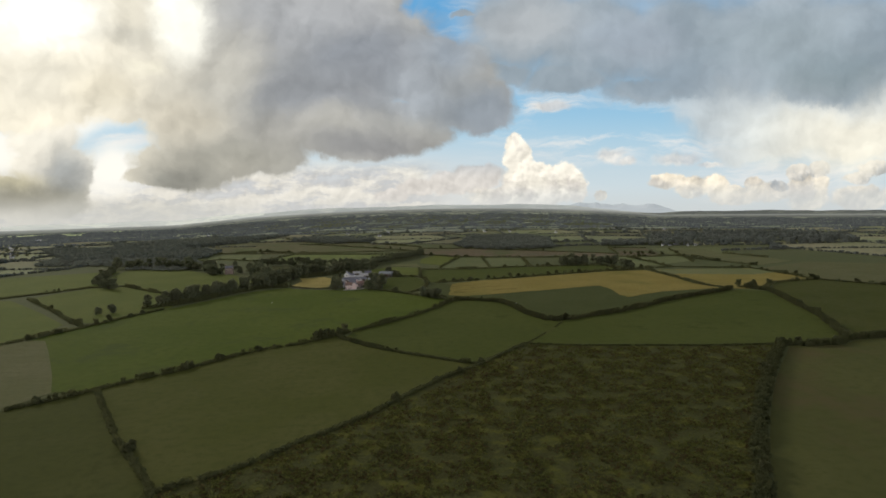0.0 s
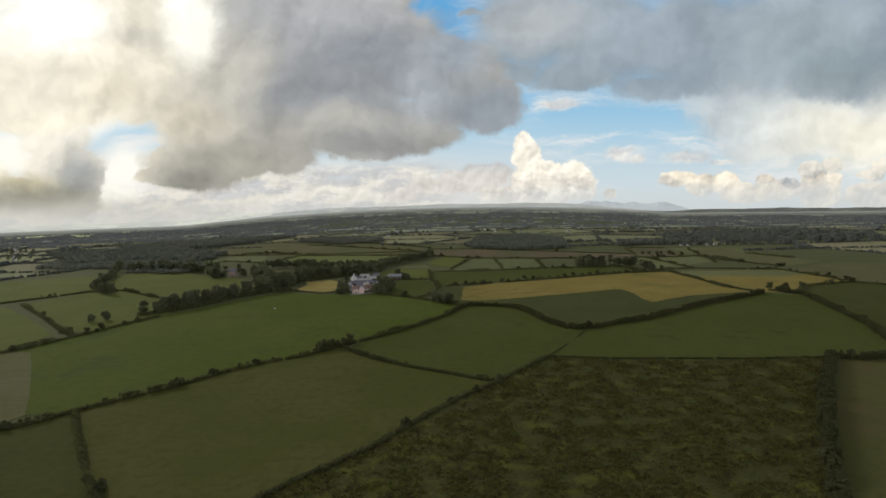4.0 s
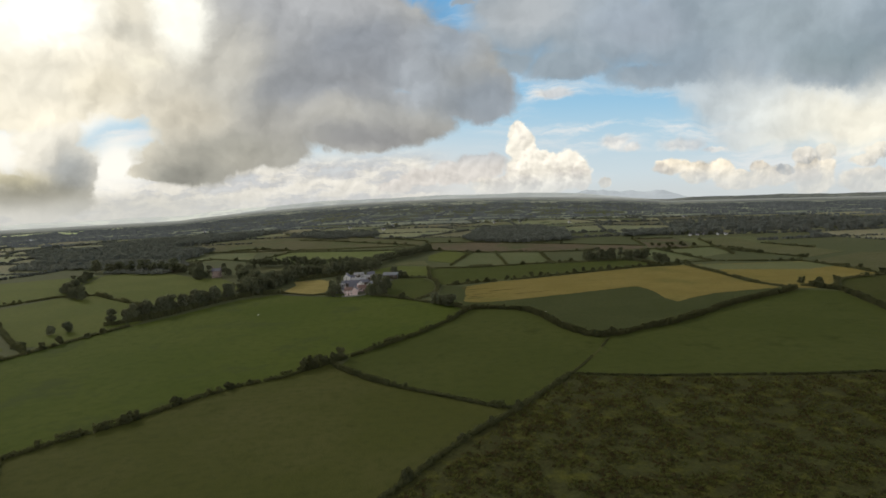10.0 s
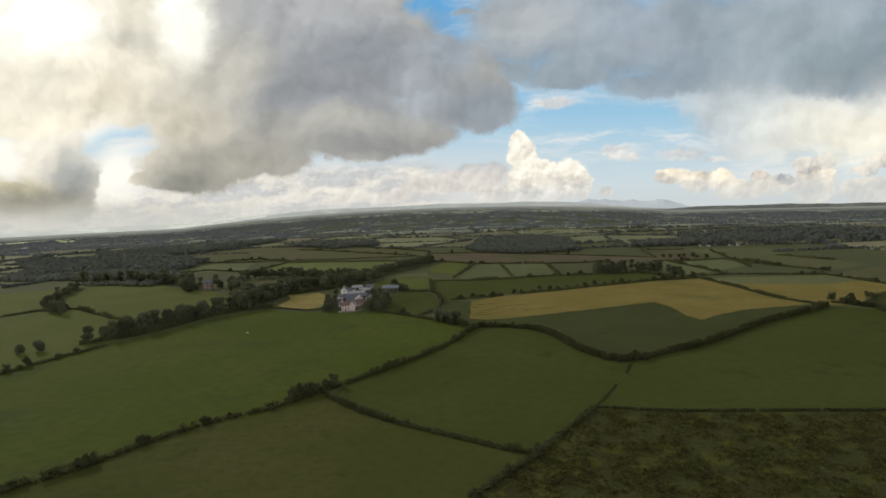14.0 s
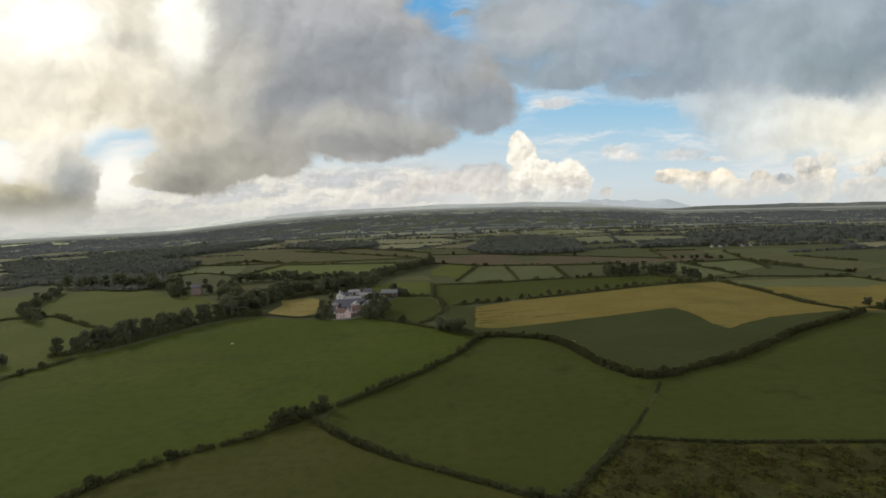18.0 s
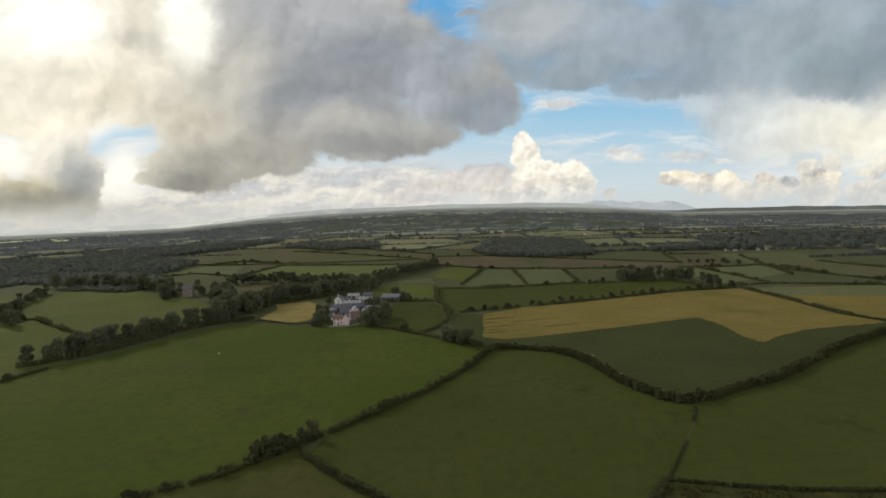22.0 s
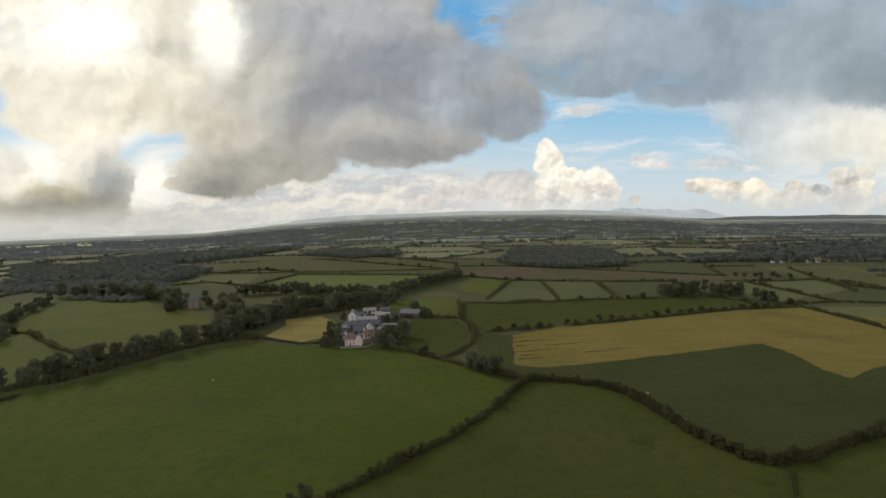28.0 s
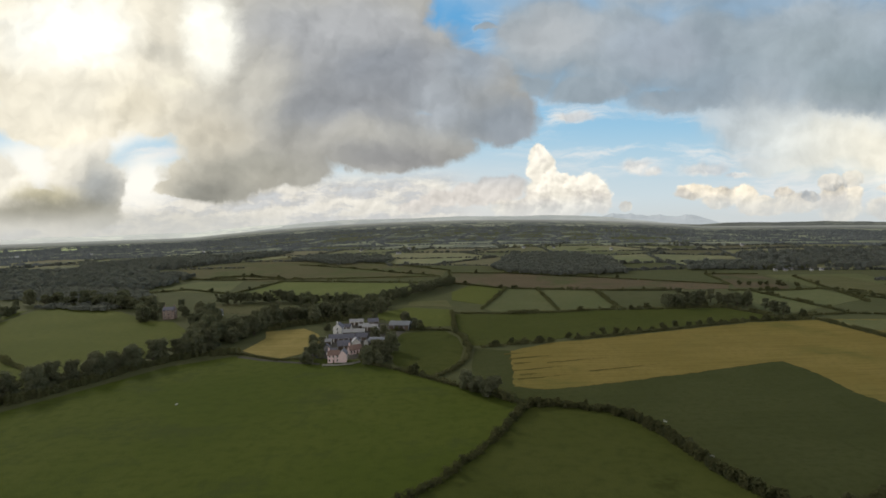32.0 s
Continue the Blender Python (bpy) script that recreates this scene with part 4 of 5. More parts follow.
hedge([(14, 621), (54, 613), (95, 617), (117, 621), (158, 619), (211, 619), (228, 575)], 2.4, 3.0, "hedge between green fields", 22, 0.1, 0.18)
hedge([(18, 800), (70, 748), (97, 740), (146, 723), (218, 711)], 2.4, 3.2, "hedge below the moorland", 23, 0.08, 0.15)
hedge([(70, 747), (37, 636)], 2.6, 3.4, "hedge between small fields", 24, 0.05, 0.15)
hedge([(98, 739), (92, 624)], 2.6, 3.4, "hedge between small fields", 25, 0.05, 0.1)
hedge([(147, 722), (137, 628)], 2.6, 3.2, "hedge beside a small field", 26, 0.05, 0.15)
hedge([(-104, 514), (-80, 497), (-60, 499)], 1.2, 2.0, "low hedge below the hay patch", 27, 0.1)
hedge([(-300, 760), (-250, 795), (-198, 760), (-150, 722)], 2.6, 3.4, "hedge behind the red house", 28, 0.1, 0.15)
hedge([(-170, 850), (-100, 835), (-3, 808), (24, 812)], 2.6, 3.4, "hedge behind the bright field", 29, 0.1, 0.08)
hedge([(-196, 1064), (-129, 1011), (-45, 923), (3, 879)], 2.2, 3.0, "broken thorn hedge across the rushy field", 42, 0.2, 0.3)
hedge([(-260, 899), (-232, 917), (-174, 881)], 2.6, 4.0, "thorn bushes at the edge of the rushy field", 43, 0.2, 0.4)
hedge([(-190, 752), (-166, 848)], 2.6, 3.4, "hedge beside the bright field", 30, 0.1, 0.1)
hedge([(-400, 935), (-246, 878), (-133, 868), (10, 868)], 2.4, 3.2, "dark line of hedge on the plain", 31, 0.1, 0.1)
hedge([(-254, 1233), (-160, 1140), (-58, 1042), (24, 934)], 2.4, 3.2, "dark line of hedge on the plain", 32, 0.1, 0.1)
hedge([(373, 791), (350, 712), (334, 655), (324, 625)], 2.4, 3.2, "hedge between dull fields", 33, 0.1, 0.12)
hedge([(260, 702), (310, 694), (339, 700), (362, 652)], 2.4, 3.2, "hedge between dull fields", 34, 0.1, 0.2)
hedge([(232, 578), (279, 584), (350, 560)], 2.4, 3.2, "hedge behind the second barley field", 35, 0.08, 0.2)
hedge([(24, 812), (20, 900), (90, 885), (198, 805), (280, 740), (300, 830), (352, 818)], 2.2, 3.0, "dark edge of the heath", 36, 0.15, 0.08)
hedge([(275, 697), (278, 640), (280, 585)], 2.4, 3.0, "hedge between the pale fields", 37, 0.1, 0.18)
hedge([(338, 670), (355, 621), (370, 579)], 2.4, 3.0, "hedge with bushes between far fields", 38, 0.1, 0.2)
hedge([(410, 715), (419, 682), (428, 649)], 2.4, 3.0, "hedge with bushes between far fields", 39, 0.1, 0.2)
field([(376, 792), (353, 712), (341, 672), (358, 623), (372, 581), (430, 610), (428, 645), (408, 715), (420, 790)], GRASS_DRY, "pale grazed field between hedges", z=0.17)

for x, y in [(-203, 616), (-206, 614)]:
    plant(BUSHES, x, y, 0.6)
# trees: clumps in hedges, the belt by the farm, the farm's own trees
for x, y in [(-42, 315), (-46, 313), (-38, 320), (-49, 310), (-35, 322)]:
    plant(BUSHES, x, y, 1.0)
for x, y in [(17, 436), (21, 430), (13, 441), (24, 436)]:
    plant(TREES[2:3], x, y, 0.86)
for x, y in along([(34, 518), (64, 526), (104, 537), (140, 549), (172, 559), (200, 568), (238, 571)], 8.5, 1.6):
    plant(BUSHES, x, y, 0.85, 0.2)
for x, y in [(-213, 404), (-206, 409)]:
    plant(TREES[2:3], x, y, 0.72)
for x, y in along([(-188, 428), (-176, 440), (-166, 453), (-158, 470), (-150, 487), (-139, 503), (-127, 514)], 4.6, 3.0):
    plant(TREES, x, y, 0.95)
hedge([(-190, 422), (-175, 433), (-163, 448), (-155, 465), (-147, 483), (-136, 499), (-124, 511), (-104, 513)], 3.6, 5.0, "shrubby undergrowth below the tree belt", 40, 0.0, 0.05)
hedge([(-104, 574), (-92, 588), (-78, 596), (-66, 604), (-50, 612)], 3.4, 5.0, "shrubby undergrowth behind the farm", 41, 0.0, 0.05)
for x, y in along([(-132, 520), (-125, 545), (-115, 560), (-118, 588)], 3.2, 9.0):
    plant(TREES, x, y, 1.0)
for x, y in along([(-136, 545), (-144, 572), (-152, 596), (-160, 622)], 3.4, 6.5):
    plant(TREES, x, y, 1.0)
for x, y in along([(-112, 590), (-95, 600), (-78, 606), (-70, 618), (-55, 622), (-42, 630)], 3.6, 8.0):
    plant(TREES, x, y, 0.95)
for x, y in along([(-215, 645), (-232, 672), (-260, 690), (-295, 704), (-345, 708)], 4.0, 7.0):
    plant(TREES, x, y, 0.95)
for x, y in along([(-262, 525), (-292, 560), (-318, 615), (-332, 675)], 6.0, 4.0):
    plant(TREES, x, y, 0.7)
for x, y in [(-202, 626), (-207, 632), (-212, 627), (-206, 618), (-182, 632), (-203, 640), (-170, 630), (-190, 645)]:
    plant(TREES, x, y, 0.85)
for x, y in [(-67, 525), (-66, 523), (-62, 505), (-57, 496), (-64, 498), (-30, 505), (-26, 512), (-31, 497), (-24, 500), (-33, 545), (-30, 552), (-26, 545), (-12, 566), (-8, 570), (-40, 602), (-61, 488), (-64, 491), (-58, 503), (-60, 516), (-36, 494), (-33, 491), (-34, 538), (-66, 566)]:
    plant(TREES, x, y, 0.55)
for x, y in [(-31, 500), (-27, 484), (-32, 484), (-24, 490), (-28, 493), (-22, 508), (-24, 540), (-18, 583), (-12, 578)]:
    plant(TREES[:3], x, y, 0.72)
for x, y in along([(-104, 600), (-88, 612), (-70, 628), (-54, 640), (-38, 650)], 3.4, 6.0):
    plant(TREES, x, y, 0.8)
for x, y in along([(172, 628), (190, 640), (215, 640), (232, 625)], 2.0, 12.0):
    plant(TREES, x, y, 0.8)
for x, y in along([(290, 737), (306, 729), (328, 719)], 7.0, 2.0):
    plant(BUSHES, x, y, 1.1)
for x, y in along([(232, 600), (238, 585)], 4.0, 4.0):
    plant(TREES, x, y, 0.7)
for x, y in [(270, 446), (276, 438), (282, 444), (300, 452), (353, 474), (357, 500), (372, 446)]:
    plant(BUSHES, x, y, 1.1)
for x, y in [(-268, 300), (-260, 312), (-252, 320), (-244, 326)]:
    plant(TREES, x, y, 0.7)


def tree_line(line, step, wobble, tall, name, label, seed):
    """A belt of trees too far to tell apart: stacked lumps of leaves over short trunks."""
    rng, rnd = np.random.default_rng(seed), random.Random(seed)
    cs, rs = [], []
    for x, y in along(line, step, wobble, rnd):
        h = tall * rnd.uniform(0.7, 1.2)
        for k in range(7):
            cs.append((x + rnd.uniform(-0.28, 0.28) * h, y + rnd.uniform(-0.28, 0.28) * h, height(x, y) + h * rnd.uniform(0.2, 0.85))), rs.append(h * rnd.uniform(0.14, 0.24))
    q = np.concatenate([leaves(cs, rs, 40, 0.5, rng), cores(cs, np.array(rs))])
    tagged(quads(name, q, LEAF), label, "trees", kind="stuff")


tree_line([(-178, 692), (-138, 702), (-95, 680), (-51, 662), (-32, 698), (-3, 748), (20, 792)], 1.7, 7.5, 9.5, "tree_belt", "dark belt of trees behind the farm", 61)
for k, (x, y) in enumerate([(404, 862), (385, 858), (424, 850), (495, 1340), (160, 1368), (190, 1356), (245, 1336), (-44, 1382), (-600, 915), (-650, 990), (-715, 1095)]):
    tree_line([(x - 16, y), (x + 18, y + 4)], 7.0, 4.0, 7.0, "tree_clump", "dark trees round a far house", 70 + k)


# far hedges and woods, each one mass of foliage
def build_far_hedges(near, far, name, label, material, size):
    rng = np.random.default_rng(8)
    cs, rs = [], []
    for a, b in far_edges:
        d, r0 = np.linalg.norm(b - a), math.hypot(a[0], a[1] - 100)
        if not near <= r0 < far:
            continue
        strength = rng.uniform(0.6, 1.2) * size
        for k in np.arange(0, d, 4.0 * size):
            p = a + (b - a) * k / d + rng.uniform(-1.5, 1.5, 2)
            if rng.random() < 0.08:
                continue
            r = strength * rng.uniform(1.5, 3.0) * (1.8 if rng.random() < 0.12 else 1.0)
            cs.append((p[0], p[1], height(p[0], p[1]) + r * 0.5)), rs.append(r)
    q = np.concatenate([leaves(cs, rs, 9, 1.3 * size, rng), cores(cs, np.array(rs) * 1.3)])
    tagged(quads(name, q, material), label, "hedges", kind="stuff")


def build_woods(quadlist, name, label, seed, spacing, size, material=FAR_LEAF_HAZED):
    rng = np.random.default_rng(seed)
    cs, rs = [], []
    for q in quadlist:
        q = [np.asarray(p, float) for p in q]
        area = abs(sum(a[0] * b[1] - a[1] * b[0] for a, b in zip(q, q[1:] + q[:1]))) / 2
        lo, hi = np.min(q, 0), np.max(q, 0)
        ring = [tuple(p) for p in q]
        n, made, tries = int(area / spacing**2), 0, 0
        while made < n and tries < n * 6:
            tries += 1
            p = rng.uniform(lo, hi)
            if inside(p[0], p[1], ring):
                r = size * rng.uniform(0.7, 1.3)
                cs.append((p[0], p[1], height(p[0], p[1]) + r * 1.0)), rs.append(r)
                made += 1
    q = np.concatenate([leaves(cs, rs, 16, size * 0.32, rng), cores(cs, np.array(rs) * 1.3)])
    tagged(quads(name, q, material), label, "wood", kind="stuff")


build_far_hedges(0, 1350, "far_hedges", "dark hedgerows between the middle fields", FAR_LEAF_HAZED, 1.0)
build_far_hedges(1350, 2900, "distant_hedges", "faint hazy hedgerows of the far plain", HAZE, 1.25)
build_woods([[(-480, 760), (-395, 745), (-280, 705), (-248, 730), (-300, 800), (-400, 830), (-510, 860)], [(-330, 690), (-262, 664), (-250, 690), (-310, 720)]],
            "grove", "dark mixed grove beyond the meadow", 33, 3.8, 2.1, GROVE_LEAF_HAZED)
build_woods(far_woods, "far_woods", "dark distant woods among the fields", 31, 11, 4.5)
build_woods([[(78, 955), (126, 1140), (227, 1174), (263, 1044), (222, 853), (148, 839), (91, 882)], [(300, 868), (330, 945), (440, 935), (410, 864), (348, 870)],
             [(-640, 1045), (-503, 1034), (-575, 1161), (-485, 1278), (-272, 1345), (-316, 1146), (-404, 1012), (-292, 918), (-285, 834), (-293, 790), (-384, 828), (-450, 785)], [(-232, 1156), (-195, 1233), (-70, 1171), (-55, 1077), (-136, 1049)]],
            "woods", "dark woods behind the heath", 32, 6, 3.4, WOOD_LEAF_HAZED)


# ---- distant hills ----
def ridge(name, label, r, spans, lift, seed, material):
    """A long hill at the edge of sight: a swelling ridge with a footed front and back."""
    bm = bmesh.new()
    n = 90
    rows = []
    for k in range(n + 1):
        s = k / n
        a = spans[0] + (spans[1] - spans[0]) * s
        end = min(1.0, 6 * s, 6 * (1 - s))
        h = lift * end * (0.72 + 0.28 * noise.noise(Vector((s * 6, seed, 0))) + 0.10 * noise.noise(Vector((s * 22, seed, 4))))
        row = []
        for dr, up in ((-260, -30), (-120, 0.55), (0, 1.0), (90, -30)):
            rr = r + dr
            x, y = rr * math.sin(a), 100 + rr * math.cos(a)
            base = height(x, y)
            row.append(bm.verts.new((x, y, base + (h * up if up > 0 else up))))
        rows.append(row)
    for p, q in zip(rows, rows[1:]):
        for k in range(3):
            bm.faces.new((p[k], q[k], q[k + 1], p[k + 1]))
    bmesh.ops.recalc_face_normals(bm, faces=bm.faces)
    return tagged(part(name, bm, material), label, "hill", "distant hills", "structure")


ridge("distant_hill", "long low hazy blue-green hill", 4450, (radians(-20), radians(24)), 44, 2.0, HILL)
# pale land strip at the skyline; its rain haze is colour and emission
ridge("distant_hill", "pale strip of far land with rain haze put into its colour", 4500, (radians(-46), radians(-8)), 46, 3.0, PALE_LAND)
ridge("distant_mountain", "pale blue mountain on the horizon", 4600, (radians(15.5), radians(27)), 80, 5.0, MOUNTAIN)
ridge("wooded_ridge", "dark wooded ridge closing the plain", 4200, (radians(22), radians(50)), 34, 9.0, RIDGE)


# ---- buildings ----
def window_part(parent, x, y, z, w, h, face, frame_mat=WOOD_PAINT):
    """A window in a wall whose outside faces -y, +y, -x or +x (face): frame, glass and sill."""
    dx, dy = face
    bm = bmesh.new()
    t = 0.06

    def slab(b, a0, a1, z0, z1, out0, out1):
        if dx:
            x0, x1 = sorted((x + dx * out0, x + dx * out1))
            box(b, x0, y + a0, z0, x1, y + a1, z1)
        else:
            y0, y1 = sorted((y + dy * out0, y + dy * out1))
            box(b, x + a0, y0, z0, x + a1, y1, z1)

    slab(bm, -w / 2, w / 2, z, z + t, 0.0, 0.05), slab(bm, -w / 2, w / 2, z + h - t, z + h, 0.0, 0.05)
    slab(bm, -w / 2, -w / 2 + t, z + t, z + h - t, 0.0, 0.05), slab(bm, w / 2 - t, w / 2, z + t, z + h - t, 0.0, 0.05)
    slab(bm, -t / 2, t / 2, z + t, z + h - t, 0.0, 0.04)
    win = part("window", bm, frame_mat, parent)
    bm = bmesh.new()
    slab(bm, -w / 2 + t, w / 2 - t, z + t, z + h - t, 0.004, 0.02)
    part("pane", bm, GLASS, win)
    bm = bmesh.new()
    slab(bm, -w / 2 - 0.08, w / 2 + 0.08, z - 0.1, z, 0.0, 0.12)
    part("sill", bm, STONE, win)


def house(name, label, x, y, turn, w, d, eave, rise, walls, roofing, storeys=2, bays=3, chimneys=1, doors=1, category="house", side_windows=True, roof_w=0.35, size=1.0):
    """A gabled building, ridge along its length w; front towards -y before turning."""
    root = new(name)
    bm = bmesh.new()
    a = [bm.verts.new(p) for p in ((-w / 2, -d / 2, -0.4), (w / 2, -d / 2, -0.4), (w / 2, d / 2, -0.4), (-w / 2, d / 2, -0.4))]
    b = [bm.verts.new(p) for p in ((-w / 2, -d / 2, eave), (w / 2, -d / 2, eave), (w / 2, d / 2, eave), (-w / 2, d / 2, eave))]
    g = [bm.verts.new((-w / 2, 0, eave + rise)), bm.verts.new((w / 2, 0, eave + rise))]
    for k in range(4):
        j = (k + 1) % 4
        bm.faces.new((a[k], a[j], b[j], b[k]))
    bm.faces.new((b[1], b[2], g[1])), bm.faces.new((b[3], b[0], g[0]))
    part("wall", bm, walls, root)
    slope = math.hypot(d / 2, rise)
    for side in (-1, 1):
        bm = bmesh.new()
        over, thick = roof_w, 0.16
        drop = over * rise / (d / 2)
        pts = [(-w / 2 - 0.25, 0, eave + rise), (w / 2 + 0.25, 0, eave + rise), (w / 2 + 0.25, side * (d / 2 + over), eave - drop), (-w / 2 - 0.25, side * (d / 2 + over), eave - drop)]
        low = [bm.verts.new((p[0], p[1], p[2] + 0.01)) for p in pts]
        top = [bm.verts.new((p[0], p[1], p[2] + thick)) for p in pts]
        bm.faces.new(top), bm.faces.new(low[::-1])
        for k in range(4):
            j = (k + 1) % 4
            bm.faces.new((low[k], low[j], top[j], top[k]))
        bmesh.ops.recalc_face_normals(bm, faces=bm.faces)
        part("roof", bm, roofing, root)
    for k in range(chimneys):
        cx = (-w / 2 + 0.6) if k == 0 else (w / 2 - 0.6) if k == 1 else 0
        bm = bmesh.new()
        box(bm, cx - 0.45, -0.35, eave + rise - 0.5, cx + 0.45, 0.35, eave + rise + 1.3)
        box(bm, cx - 0.52, -0.42, eave + rise + 1.3, cx + 0.52, 0.42, eave + rise + 1.45)
        chim = part("chimney", bm, walls, root)
        for px in (-0.2, 0.2):
            bm = bmesh.new()
            bmesh.ops.create_cone(bm, cap_ends=True, segments=8, radius1=0.13, radius2=0.1, depth=0.4, matrix=Matrix.Translation((cx + px, 0, eave + rise + 1.65)))
            part("chimney_pot", bm, BRICK_RED, chim)
    high = eave / max(storeys, 1)
    for s in range(storeys):
        for k in range(bays):
            wx = -w / 2 + w * (k + 0.5) / bays
            if s == 0 and doors and k == bays // 2:
                bm = bmesh.new()
                box(bm, wx - 0.5, -d / 2 - 0.05, 0, wx + 0.5, -d / 2 + 0.02, 2.05)
                part("door", bm, WOOD_AND_SHADE, root)
                continue
            window_part(root, wx, -d / 2, s * high + 0.9, 1.05, 1.35, (0, -1))
        if side_windows and d > 5:
            window_part(root, w / 2, 0, s * high + 0.9, 0.95, 1.3, (1, 0))
            window_part(root, -w / 2, 0, s * high + 0.9, 0.95, 1.3, (-1, 0))
    root.matrix_basis = pose(x, y, height(x, y) + 0.18, 0, 0, turn) @ Matrix.Scale(size, 4)
    return tagged(root, label, category, category + "s")


def barn(name, label, x, y, turn, w, d, eave, rise, walls, roofing, bays=4, size=0.85):
    """A farm shed: walls, two roof slopes, dark panels between posts for the shade in open bays."""
    root = house(name, label, x, y, turn, w, d, eave, rise, walls, roofing, 0, 0, 0, 0, "barn", False, size=size)
    for k in range(bays):
        wx, bw = -w / 2 + w * (k + 0.5) / bays, w / bays * 0.8
        bm = bmesh.new()
        box(bm, wx - bw / 2, -d / 2 - 0.05, 0, wx + bw / 2, -d / 2 + 0.03, eave * 0.82)
        part("shade_panel", bm, WOOD_AND_SHADE, root, "dark panel for the shade inside an open bay")
    return root


house("farmhouse", "two-storey pale pink farmhouse with brown tiled roof", -49.6, 491.5, 3, 7.2, 5.6, 4.9, 2.3, RENDER_PINK, TILE_BROWN, 2, 3, 1, size=0.8)
house("farmhouse_wing", "gabled pale pink wing of the farmhouse", -45.0, 492.5, 92, 7.5, 4.2, 4.9, 2.4, RENDER_PINK, SLATE, 2, 2, 0, 0, size=0.82)
house("cottage", "low pinkish cottage with brown tiled roof", -41.5, 508, 24, 7.5, 5.0, 2.7, 2.3, RENDER_PINK, TILE_BROWN, 1, 4, 1, size=0.9)
house("white_house", "tall white rendered house with chimney", -57.8, 558, 85, 7, 5.8, 5.0, 2.6, RENDER_WHITE, SLATE, 2, 3, 1, size=0.92)
barn("barn", "slate-roofed stone barn behind the farmhouse", -49, 519, 12, 7.0, 5.6, 2.5, 2.4, STONE, SLATE, 2, 0.95)
barn("barn", "small white outbuilding, gable to the yard", -43, 526, 100, 5.5, 4.6, 2.7, 2.0, RENDER_WHITE, SLATE, 1, 0.95)
barn("barn", "long low white-walled byre with a slate roof", -53, 538, 4, 15, 5.2, 2.3, 2.0, RENDER_WHITE, SLATE, 5, 0.95)
barn("barn", "low stone store with a slate roof", -41.5, 540, -8, 7.5, 5, 2.4, 1.9, STONE, SLATE, 2, 0.95)
barn("barn", "long pale sheet-roofed cattle shed", -48, 554, 2, 13.5, 7, 2.5, 1.5, STONE, TIN_PALE, 4, 0.95)
barn("barn", "white open-fronted shed with three bays", -39.5, 567, -4, 9.8, 5.2, 3.0, 1.2, RENDER_WHITE, TIN_PALE, 3, 0.95)
barn("barn", "pale sheet-roofed shed at the back of the yard", -50.5, 587, 4, 10, 6, 2.7, 1.5, RENDER_WHITE, TIN_PALE, 3, 0.9)
barn("barn", "grey slate-roofed stone barn", -39.5, 585, 10, 7.5, 5.5, 2.8, 2.0, STONE, SLATE, 2, 0.9)
barn("barn", "long blue-grey sheeted machinery shed", -20.5, 569, -14, 14.5, 9, 3.8, 1.9, TIN_BLUE, TIN_BLUE, 4, 0.9)
barn("shed", "small white-walled lean-to shed", -60, 531, 20, 5, 3.6, 2.2, 1.3, RENDER_WHITE, TIN_PALE, 1)
barn("shed", "little pale store with sheet roof", -36.5, 528, 60, 5, 3.6, 2.2, 1.2, RENDER_WHITE, TIN_PALE, 1)
barn("shed", "low white pig house with slate roof", -53.5, 507, 15, 6, 4, 2.2, 1.6, RENDER_WHITE, SLATE, 1)
barn("shed", "slate-roofed white cart shed", -55, 572, -5, 7, 4.4, 2.5, 1.7, RENDER_WHITE, SLATE, 2)
barn("shed", "small stone shed with slate roof", -57.5, 516, 100, 5, 4, 2.4, 1.6, STONE, SLATE, 1)
barn("shed", "narrow pale-roofed cattle shelter", -44.5, 575, 8, 8, 4, 2.3, 1.2, STONE, TIN_PALE, 3)


